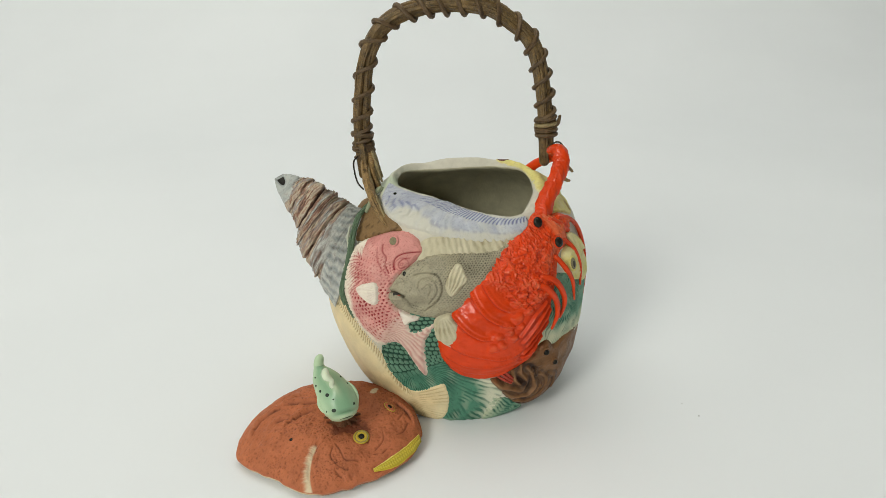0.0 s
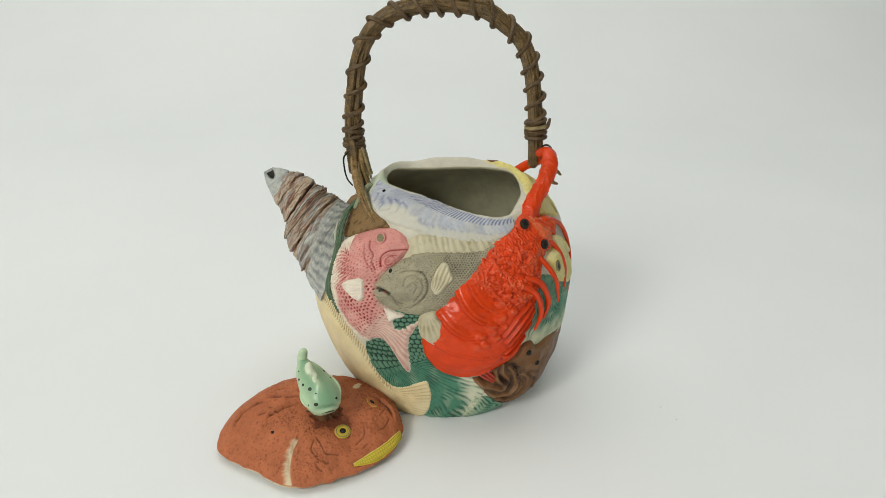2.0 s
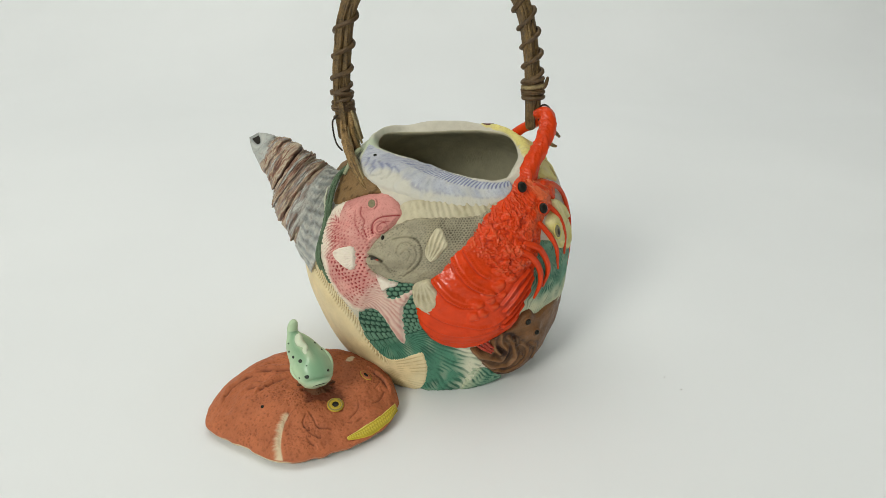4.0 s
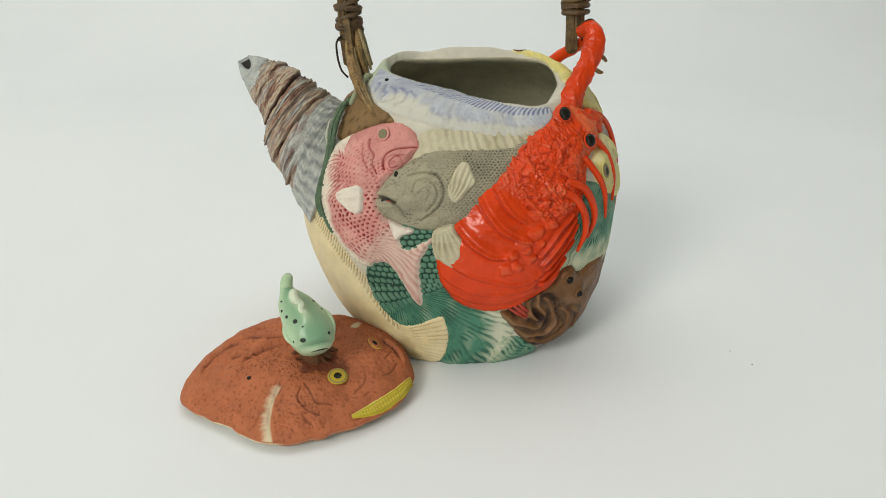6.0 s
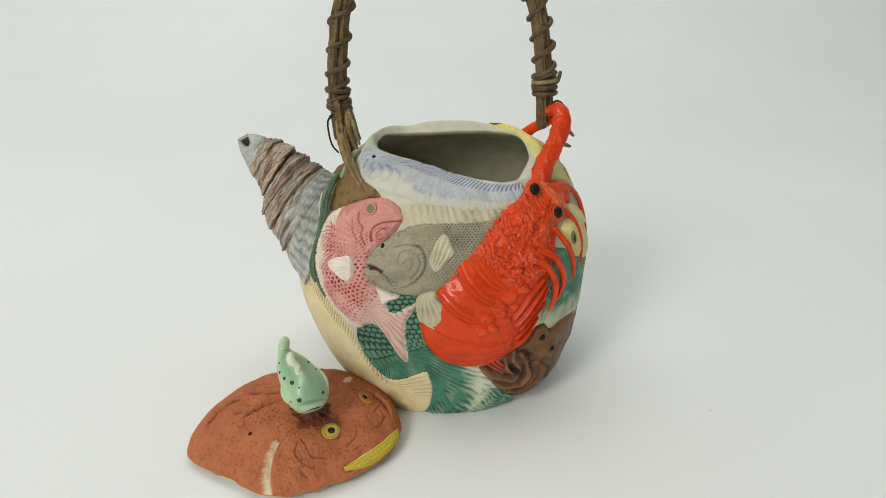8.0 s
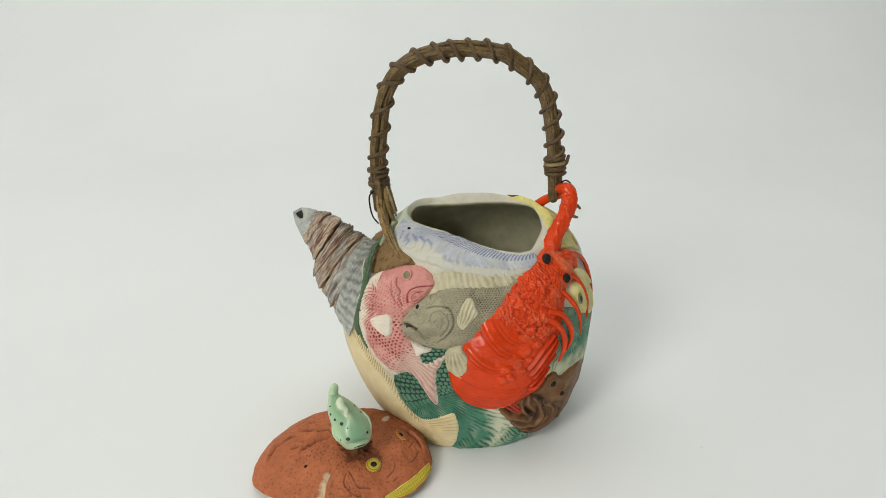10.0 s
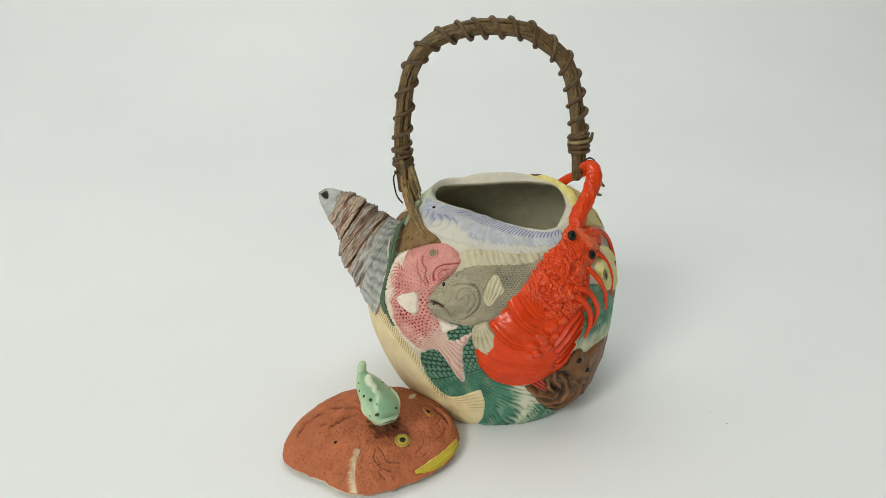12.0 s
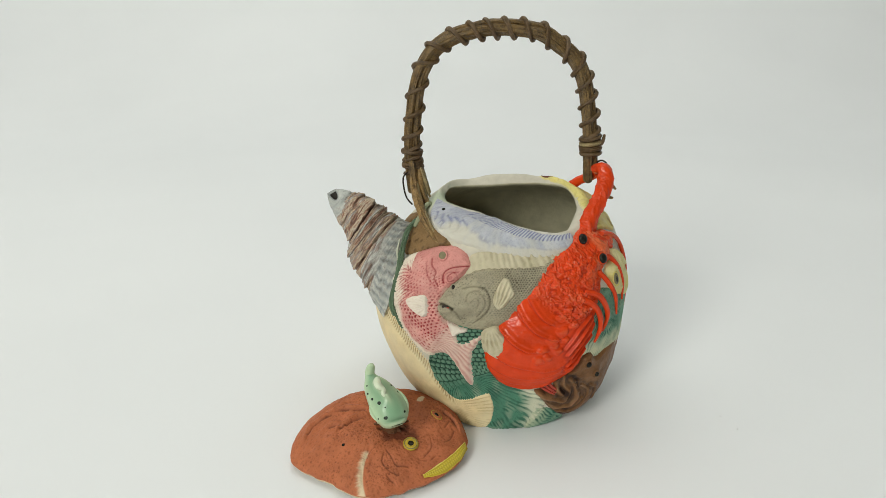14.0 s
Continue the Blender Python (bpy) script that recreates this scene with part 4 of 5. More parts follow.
FOLDED_LEGS = [[(-55.8, 62.2), (-60.8, 57.8), (-63.8, 53), (-67, 48)], [(-54.5, 59.8), (-59.2, 54.2), (-62.2, 49.8), (-66, 44.4)], [(-53.4, 57), (-57, 51.2), (-60.2, 47), (-64.4, 42)], [(-54.6, 51), (-58.4, 46), (-62, 42), (-66, 38.6)], [(-57, 44), (-61, 39.6), (-66, 35.8)]]
LUMPS = [(-68.5, 57.8, 3.4), (-72.2, 53.8, 3.2), (-75.5, 49.2, 3.0), (-77.8, 43.8, 3.0), (-74, 44.6, 2.6), (-69.8, 47.8, 2.8), (-71, 50.6, 2.2), (-67, 53, 2.4), (-65.2, 74, 3.6), (-60.4, 66.2, 5.0), (-56.2, 66.8, 3.4), (-63.8, 60, 2.8), (-69, 65.5, 3.0), (-66.5, 69, 2.6), (-61.2, 72.6, 3.4)]


def lobster_detail(x, y, d):
    a, v = x / DEG, y / TALL * 100
    u, w = along(x, y, LOB_AXIS)
    neck, nw = along(x, y, spline(flat([(-90, 74), (-82, 77), (-73, 68), (-64, 60), (-54, 66), (-46, 64)]), 5))
    head = step(nw, -1.5, 2.5)
    p, k = np.zeros(x.shape), np.zeros(x.shape)
    for line, s in zip(PLATES, STRONG):
        su, sw = along(x, y, spline(flat(line), 5))
        inner_side = np.where(sw > 0, 1, 0.0)
        lap = step(np.abs(sw), 7.5, 0.2) * inner_side
        teeth = 0.5 + 0.5 * np.sin(su * 3.6 + 0.8 * rough2(x, y, 4, 4))
        p += s * (1.5 * lap + 0.55 * np.exp(-(((sw - 0.75) / 0.6) ** 2)) * teeth - 0.45 * np.exp(-(((sw + 0.7) / 0.7) ** 2)) - 0.3 * np.exp(-(((sw - 2.6) / 0.7) ** 2)))
        k = np.maximum(k, s * np.exp(-(((sw + 0.5) / 0.45) ** 2)))
    leg, lk = ridges(x, y, FOLDED_LEGS, 1.05, 2.1)
    lump = np.zeros(x.shape)
    for la, lv, r in LUMPS:
        q = np.hypot((x - la * DEG) + 0.9 * rough2(x, y, 3, 61), y - lv / 100 * TALL + 0.9 * rough2(x, y, 3, 62))
        lump = np.maximum(lump, 1.7 * np.clip(1 - (q / (1.25 * r)) ** 2, 0, 1) ** 0.8)
    wx, wy = x + 1.8 * rough2(x, y, 5, 6), y + 1.8 * rough2(x, y, 5, 7)
    curl = np.exp(-((fbm(wx + 0.6 * wy, wy * 0.6, 4.8, 3) / 0.16) ** 2))
    curl2 = np.exp(-((fbm(wx, wy, 3.4, 23) / 0.14) ** 2))
    flake = np.clip(1 - dots(wx, wy * 0.8, 2.9, 5), 0, 1)
    knob = step(0.26 - dots(x, y, 2.6, 15), 0, 0.16)
    rough = head * (0.75 * curl + 0.35 * curl2 + 1.0 * flake + 0.3 * knob - 1.0 + 0.4 * rough2(x, y, 1.2, 16) + 0.6 * fbm(x, y, 10, 14))
    side = step(a, -58, -48)
    spine, sk = groove(x, y, [(-44, 92), (-58, 82), (-66, 75)], 1.2, 0.6)
    h = 4.2 * step(d, 0.5, 15) + p * (1 - head) + rough * (1 - 0.3 * side) + leg * (1 - head) + lump + spine + (0.4 * fbm(x, y, 13, 9) + 0.24 * fbm(x, y, 4.5, 19)) * (1 - head)
    pit = np.clip(0.42 * k * (1 - head) + 0.42 * head * step(0.5 - flake - curl, 0, 0.2) + 0.3 * lk * (1 - head), 0, 1)
    worn = head * (0.28 * step(curl, 0.6, 1.0) + 0.2 * knob) + 0.2 * step(lump, 1.1, 1.7)
    bare = np.clip(0.55 * side * step(v, 58, 66) * step(fbm(x, y, 8, 11), -0.6, 0.6) + worn, 0, 0.8)
    return h, pit, bare


lobster = relief("lobster", [(-40, 100.5), (-62, 96), (-73.8, 91.2), (-82.2, 83.5), (-89, 73.2), (-93.5, 63), (-97, 55.2), (-99, 46.8), (-98.8, 39.5), (-97, 33.8), (-92, 27.6), (-82.5, 24.4), (-74.8, 25.2), (-67, 28.5), (-59, 34), (-55.4, 42.8), (-52, 51.5), (-50.5, 62.3), (-46.5, 75), (-42, 82), (-34, 83.6), (-31, 87.6), (-25.5, 87), (-21, 91.5), (-25, 95.6), (-33.5, 97)],
                 3.0, lobster_detail, red, teapot, "glossy orange-red lobster relief curled across the pot", soft=3.0, cell=0.42)
for a, v, h, s in ((-49.6, 97.2, 6.2, 3.3), (-45.2, 87.6, 8.4, 3.2)):
    hoop("eye_rim", a, v, h - 0.3, s, 0.8, red, lobster)
    stud("eye", a, v, h, (s, s * 1.1, 2.2), black, lobster, "glossy black eye")

def limb(name, pairs, h, radii, mat=red, parent=None, label="", seed=0):
    hs = h if isinstance(h, (list, tuple)) else [h] * len(pairs)
    return tube(name, [proud(a, v / 100, np.array(float(q)))[0] for (a, v), q in zip(pairs, hs)], radii, mat, parent or lobster, label, sides=14, n=10, lump=0.1, seed=seed)


limb("leg", [(-61, 73), (-55.5, 69), (-51, 61), (-49.8, 53), (-51.8, 45.6)], [5.5, 6, 5.2, 4.4, 3.4], [2.1, 2.3, 2.0, 1.6, 0.8], seed=1)
limb("leg", [(-57.5, 76), (-51.5, 71.6), (-47, 63.4), (-45.8, 56.8), (-47.4, 50)], [5.5, 6, 5, 4.2, 3], [1.9, 2.1, 1.9, 1.5, 0.8], seed=2)
limb("leg", [(-48, 82), (-43.4, 74), (-40, 66), (-38, 55)], [5, 5, 4.4, 3.2], [1.7, 1.7, 1.3, 0.6], seed=3)
limb("antenna", [(-32, 95), (-22, 91), (-14, 83), (-11, 70), (-13, 58), (-16, 45)], [3.0, 2.4, 1.4, 1.1, 1.0, 0.8], [2.0, 1.6, 1.4, 1.2, 1.1, 0.7], label="thin red antenna")
limb("antenna", [(-44, 89), (-37, 86), (-32.6, 79.4), (-31, 71), (-31.6, 60)], [3.6, 3.0, 3.2, 3.2, 2.6], [1.9, 1.7, 1.4, 1.2, 0.7], label="thin red antenna")
limb("feeler", [(-40, 96), (-34, 92.5), (-29, 88)], [3.4, 2.6, 1.6], [2.4, 2.4, 1.8])
limb("feeler", [(-47, 92), (-42, 94), (-36, 95.5)], [4.6, 3.8, 2.8], [1.8, 1.9, 1.5])
tube("claw_arm", [(60, -50, 131), (65, -46, 136), (70, -41, 146), (75.5, -36, 156), (79, -31, 166), (78, -26, 172.5), (73.5, -20, 171)], [5.6, 5.7, 5.1, 4.8, 5.0, 4.6, 3.0], red, lobster, "raised red claw arm forming a lug for the handle", sides=48, lump=0.12, n=26, seed=3, crag=0.15)
tube("claw_arm", [(63, 5, 150), (68, 2, 155), (74, -4, 160), (78, -14, 166)], [3.6, 3.4, 3.4, 3.2], red, lobster, "thin red arm behind the handle", sides=12, lump=0.08, seed=5)


# ---- conch shell spout ----
UPPER = [(-107, -17, 157), (-97, -17, 154), (-86, -18, 151), (-77, -18, 144), (-68, -19, 137), (-58, -20, 131), (-48, -20, 128)]
LOWER = [(-117, -19, 152), (-109, -21, 134), (-102, -24, 121), (-102, -28, 109), (-96, -33, 97), (-87, -40, 86), (-76, -51, 69)]


def shell_spout():
    n, sides = 270, 128
    t = np.linspace(0, 6, n)
    up, lo = glide(range(7), UPPER, t), glide(range(7), LOWER, t)
    mid, half = (up + lo) / 2, (up - lo) / 2
    axis = np.gradient(mid, axis=0)
    axis /= np.linalg.norm(axis, axis=1)[:, None]
    r = np.linalg.norm(half, axis=1)
    depth = np.cross(axis, half / r[:, None])
    depth /= np.linalg.norm(depth, axis=1)[:, None]
    depth *= np.sign(-depth[:, 1:2])
    ang = np.linspace(0, 2 * math.pi, sides, endpoint=False)
    verts, pit, band = [], [], []
    for i in range(n):
        one = 0 * ang
        turn = t[i] * 1.14 + ang / (2 * math.pi) + 0.055 * fbm(np.cos(ang) * 2.2, np.sin(ang) * 2.2 + t[i] * 1.5, 1, 9)
        turn = turn + 0.13 * np.sin(turn * 2.9 + 1.0)
        saw = np.modf(turn + 10)[0]
        lower = step(t[i] - 4.45 + 0.35 * np.cos(ang), 0, 0.5)
        strong = 0.7 + 0.5 * rough2(np.floor(turn) * 3.1, one, 1, 31)
        whorl = strong * (0.145 * (saw - 0.45) - 0.155 * step(saw, 0.86, 1.0))
        lay = turn * 3.3 + 0.3 * rough2(np.cos(ang) * 2.2, np.sin(ang) * 2.2 + t[i] * 1.5, 1, 4) + 0.35 * np.sin(turn * 5.3)
        sheet = np.floor(lay)
        fine = 1 - 2 * (lay - sheet)
        hue = np.modf(np.abs(np.sin(sheet * 12.9898 + 1.7) * 43758.5453))[0]
        cuts = np.sin(ang * 26 + 5.0 * t[i] + 1.5 * rough2(ang * 3, t[i] * 5 + one, 1, 2))
        crag = fbm(np.cos(ang) * 5 + 9, np.sin(ang) * 5 + t[i] * 3, 1, 3)
        chip = step(fbm(np.cos(ang) * 3 + 5, np.sin(ang) * 3 + turn * 9.0, 1, 13), 0.25, 0.7)
        tip = step(1.15 - t[i] + 0.12 * crag, 0, 0.4)
        k = 1 + whorl * (1 - 0.8 * lower) * (1 - 0.5 * tip) + 0.027 * fine * (1 - 0.85 * lower) * (1 - tip) * step(crag, -0.9, 0.3) - 0.045 * chip * (1 - lower) * (1 - tip) + 0.011 * cuts * (0.08 + lower) + 0.03 * crag + 0.008 * fbm(np.cos(ang) * 2.5, np.sin(ang) * 2.5 + turn * 12.0, 1, 19) * (1 - tip)
        k = k * (1 - 0.3 * max(0.0, 1 - t[i] / 0.32) ** 2)
        wide = 0.84 - 0.5 * step(t[i], 4.0, 6.0)
        p = mid[i] + np.outer(r[i] * k * np.cos(ang), half[i] / r[i]) + np.outer(r[i] * wide * k * np.sin(ang), depth[i])
        p += np.outer(np.clip(np.sin(ang) * 0.8 - 0.25 * np.cos(ang), 0, 1), axis[i]) * 9.0 * max(0.0, 1 - t[i] / 0.6)
        verts.append(p)
        deep = step(saw, 0.84, 0.96) * strong + 0.75 * step(-fine, 0.72, 0.98) * step(crag, -0.5, 0.5) + 0.55 * chip * step(fbm(np.cos(ang) * 4, np.sin(ang) * 4 + turn * 14, 1, 17), 0.0, 0.6)
        pit.append(np.clip(deep * (1 - lower) * (1 - tip) + 0.35 * lower * step(-cuts, 0.5, 1) * step(crag, -0.2, 0.5), 0, 1))
        streak = fbm(np.cos(ang) * 1.3 + 3, np.sin(ang) * 1.3 + turn * 9.0, 1, 6)
        tone = 0.40 + 0.46 * hue + 0.2 * fbm(np.cos(ang) * 1.6 + 2, np.sin(ang) * 1.6 + turn * 4.2, 1, 26) + 0.16 * fbm(np.cos(ang) * 4, np.sin(ang) * 4 + turn * 18.0, 1, 27)
        pale = np.maximum(lower, tip)
        band.append(np.clip(tone * (1 - pale) + pale * (0.18 + 0.11 * cuts * lower + 0.07 * streak), 0, 1))
    first = verts[0]
    centre = first.mean(0)
    for s, push in ((0.9, -0.8), (0.68, 0.4), (0.55, 24.0)):
        verts.insert(0, centre + axis[0] * push + (first - centre) * s)
        pit.insert(0, np.full(sides, 0.1 if s > 0.43 else 1.0))
        band.insert(0, np.full(sides, 0.1))
    R = len(verts)
    faces = [(k * sides + j, (k + 1) * sides + j, (k + 1) * sides + (j + 1) % sides, k * sides + (j + 1) % sides) for k in range(R - 1) for j in range(sides)]
    faces += [tuple(range(sides)), tuple(range(R * sides - 1, (R - 1) * sides - 1, -1))]
    ob = solid("shell_spout", np.concatenate(verts) / 1000, faces, shell, teapot, "grey and rust brown ridged conch shell spout", {"pit": np.concatenate(pit), "band": np.concatenate(band)})
    # bore faces coloured near-black, so the hole's shade is in the colour
    ob.data.materials.append(shade_pupil_dark.m)
    for q in range(sides):
        ob.data.polygons[q].material_index = 1
    ob.data.polygons[len(faces) - 2].material_index = 1
    return ob


spout = shell_spout()
WEED = [np.array(q, float) for q in ((-51, -24, 136), (-57, -35, 130), (-60, -44, 121), (-63, -51, 105))] + [proud(a, v / 100, np.array(h))[0] for a, v, h in ((-142.8, 62, 4.4), (-139, 56, 3.8), (-135, 50.5, 3.0))]
strip = tube("seaweed_strip", WEED, [0.8, 0.95, 1.0, 0.95, 0.95, 0.9, 0.5], weed, teapot, "dark green seaweed strip round the shell spout", sides=16, lump=0.5, n=34, seed=4, crag=0.7)
tube("frond", [q + np.array([-1.5, -0.5, -0.3]) for q in WEED[:-1]], [0.6, 0.8, 0.7, 0.9, 0.7, 0.5], weed, strip, "", sides=14, lump=0.6, n=34, seed=7, crag=0.6)
tube("shell_lip", [(-62.5, -38, 126), (-64, -43, 120), (-63.5, -46.5, 112), (-65, -49.5, 103), (-65.5, -51, 96)], [0.4, 0.9, 1.1, 0.9, 0.4], fringe_grey, spout, "pale grey wavy shell lip", sides=10, lump=0.25, seed=6)

# ---- cane handle ----
ARCH = [(-52, -6, 152), (-53, -6, 168), (-53, -7, 189), (-51, -8, 207), (-49, -8, 222), (-45, -8, 235), (-39, -8, 245), (-32, -8, 252), (-22, -8, 257), (-11, -9, 260), (4, -9, 262), (23, -9, 261), (36, -10, 258), (47, -10, 251), (57, -10, 243), (63, -11, 233), (67, -11, 220), (70, -11, 203), (72, -12, 185), (73.5, -12, 168), (75, -12, 156)]
arch = spline(np.array(ARCH) + [[-1.0, 0, 1.2 * (z - 152) / 110] for x, y, z in ARCH], 10)
arch_way = np.r_[0, np.cumsum(np.linalg.norm(np.diff(arch, axis=0), axis=1))]
arch_tan = np.gradient(arch, axis=0)
arch_tan /= np.linalg.norm(arch_tan, axis=1)[:, None]
arch_out = np.cross(arch_tan, (0, 1, 0))
arch_out /= np.linalg.norm(arch_out, axis=1)[:, None]
FRONT = np.array([0, -1.0, 0])


def on_arch(s, out, front):
    """A point beside the handle's centre line, s millimetres along it."""
    s = np.asarray(s, float)
    f = lambda q: np.stack([np.interp(s, arch_way, q[:, k]) for k in range(3)], -1)
    return f(arch) + f(arch_out) * np.asarray(out)[..., None] + FRONT * np.asarray(front)[..., None]


total = arch_way[-1]
ss = np.linspace(0, total - 5, 60)
lean = np.cos(ss / total * math.pi)
handle = tube("handle", on_arch(ss, 2.3 * lean + 0.3 * np.sin(ss / 31), 1.3 + 0.4 * np.sin(ss / 17)), [3.1, 3.3, 3.1, 3.3, 3.2], cane, teapot, "arched handle of dark split cane bound with vine", sides=32, n=3, lump=0.07, ridges=5, seed=1)
for k, (o, f, a, b, r) in enumerate(((-3.2, 0.3, 12, total - 15, 2.1), (2.9, -1.6, 4, total - 26, 2.5), (-2.9, -1.8, 14, total - 10, 2.3), (0.2, -3.6, 20, total - 20, 2.2))):
    sk = np.linspace(a, b, 56)
    tube("cane", on_arch(sk, o * (np.cos(sk / total * math.pi) if k == 0 else 1) + 0.35 * np.sin(sk / 23 + k), f + 0.5 * np.sin(sk / 29 + 2 * k)), [r, r * 1.08, r * 0.94, r], cane, handle, sides=24, n=3, lump=0.08, ridges=4, seed=k + 4)

# the vine: where each turn crosses the front
TURNS = [(-53, 167), (-52, 171.5), (-52, 176), (-52, 183), (-52, 194), (-51, 208), (-48, 224), (-41, 241), (-33, 251), (-20, 257), (-9, 260), (1, 261), (13, 262), (25, 261), (37, 257), (50, 249), (59, 239), (64, 228), (67, 216), (69, 203), (71, 193), (71, 188), (72, 183)]
turn_way = [arch_way[np.argmin(np.hypot(arch[:, 0] - x, arch[:, 2] - z))] for x, z in TURNS]
phase = np.linspace(-0.4, len(TURNS) - 0.6, 560)
sv = glide(np.arange(len(TURNS)), turn_way, phase) + (phase < 0) * phase * 4
swing = 2 * math.pi * phase
bulge = 1 + 0.06 * np.sin(phase * 5.1)
vine_pts = on_arch(sv + 1.0 * np.sin(swing), -0.2 - 6.2 * np.sin(swing) * bulge, 4.9 * np.cos(swing) * bulge - 0.6)
tube("binding", vine_pts, [1.8, 1.6, 1.75, 1.6, 1.8], vine, handle, "reddish brown vine wound round the canes", sides=8, n=1, flat=0.85, lump=0.05, seed=3)
def wrap(z, x, tilt, r, mat, label=""):
    """One tight ring of vine round the canes at the height z of a leg."""
    s = arch_way[np.argmin(np.hypot(arch[:, 0] - x, arch[:, 2] - z))]
    w = np.linspace(0, 2 * math.pi, 30)
    return tube("binding", on_arch(s + tilt * np.sin(w), 6.4 * np.sin(w), 5.2 * np.cos(w)), [r, r * 0.94, r * 1.05, r], mat, handle, label, sides=9, n=1, flat=0.9, lump=0.06, seed=int(z))


for z, tilt in ((180.5, 0.4), (173, -0.6), (169.8, 0.3)):
    wrap(z, -53, tilt, 1.75, vine)
for z, tilt, mat in ((191, -0.7, vine), (186.4, -0.2, straw), (183, 0.5, vine), (180.6, 0.2, vine)):
    wrap(z, 71.5, tilt, 1.6, mat, "pale split vine turn" if mat is straw else "")
tube("binding", on_arch(np.array([turn_way[-1] - 2, turn_way[-1] - 3.5, turn_way[-1] - 8.0]), np.array([5.5, 7.4, 9.4]), np.array([2, 2.5, 1.0])), [1.2, 1.3, 1.0], vine, handle, "loose vine end", sides=7)
# hooked cane into the saddle, the twist below the arch, wires
tube("hook", [(-53, -10, 172), (-53, -14, 161), (-50.5, -23, 151), (-46, -34, 141.5), (-40.5, -45, 134.5), (-35.5, -52, 129.5)], [2.4, 3.4, 4.1, 4.0, 3.1, 0.9], peeled, handle, "peeled cane hooked into the brown saddle", sides=20, n=14, lump=0.2, flat=0.72, ridges=3, seed=8, crag=0.12)
tube("hook", [(-50.6, -16, 160), (-48.4, -24, 150.5), (-44, -34, 142.6), (-39.2, -44, 136), (-35.6, -50.5, 131)], [0.8, 1.3, 1.5, 1.3, 0.5], straw, handle, "pale split edge of the hooked cane", sides=10, lump=0.2, seed=12)
tube("hook", [(-49, -4, 170), (-46, -6, 158), (-47, -12, 149), (-48, -20, 142)], [1.9, 2.3, 2.4, 1.6], cane, handle, sides=10, lump=0.06, seed=9)
tube("cane_stub", [(-54, -12.5, 174), (-53.2, -13.5, 168), (-52.6, -14.2, 161.5)], [2.3, 2.4, 2.2], cane, handle, "cut cane end", sides=14, lump=0.08, ridges=4, seed=14)
for k, (pts, r) in enumerate((([(-49, -9, 171), (-46.6, -12, 165), (-44.2, -13, 157), (-42, -14, 149)], 1.1), ([(-50.5, -8, 171), (-48.8, -13, 163), (-47.2, -17, 154), (-44, -20, 147)], 1.8), ([(-48, -5, 170), (-45.2, -8, 161), (-41.8, -10, 151)], 1.1), ([(-50, -7, 171), (-47.4, -10, 162), (-45.4, -13, 153), (-43, -17, 146)], 1.4))):
    tube("fibre", pts, [r, r * 1.1, r * 0.7], straw if k != 1 else peeled, handle, "frayed strip of split cane", sides=9, lump=0.2, seed=20 + k)
tube("lug", [(-52, -30, 133), (-47, -27, 142), (-43, -24, 147), (-40, -20, 145)], [1.4, 1.7, 1.7, 1.2], sage_clay, teapot, "sage green clay lug at the rim", sides=12, lump=0.1, seed=10)
for pts, r in (([(-56, -9, 167), (-60.5, -12, 163.5), (-60.6, -13, 156), (-58.5, -16, 149), (-54.5, -20, 145.5)], 0.6), 
               ([(79, -27, 166), (81, -24, 174), (78, -21, 177), (75, -18, 174), (76, -15, 165)], 0.6), ([(76, -12, 172), (78, -13, 164), (79, -15, 156), (80, -17, 150)], 0.9)):
    tube("wire_loop", pts, [r], wire if r < 0.8 else cane, handle, "thin dark wire loop" if r < 0.8 else "", sides=7)
for pts in ([(82, -16, 158), (87, -17, 157.5), (90, -17, 155)], [(82, -18, 152), (86, -19, 149.5), (88, -19, 149)]):
    tube("cane_stub", pts, [1.0, 1.4, 0.9], peeled, handle, "frayed cane end", sides=8, lump=0.15, seed=2)


# ---- the lid ----
lid = thing("lid", "terracotta fish-head pot lid with a green fish knob on it", "pot lid", (-0.075, -0.108, 0))
PLAN = [(-134, -116), (-134, -101), (-126, -84), (-108, -70), (-88, -63), (-66, -61), (-44, -66), (-26, -80), (-17, -99), (-16.5, -115), (-24, -131), (-43, -145), (-66, -154.5), (-82, -155), (-100, -146.5), (-120, -136), (-131, -127.5)]
lid_edge = spline(PLAN, 8, True) - np.array([-75.0, -108.0])
lid_bear = np.arctan2(lid_edge[:, 1], lid_edge[:, 0])
lid_order = np.argsort(lid_bear)
lid_bear, lid_reach = lid_bear[lid_order], np.hypot(lid_edge[:, 0], lid_edge[:, 1])[lid_order]


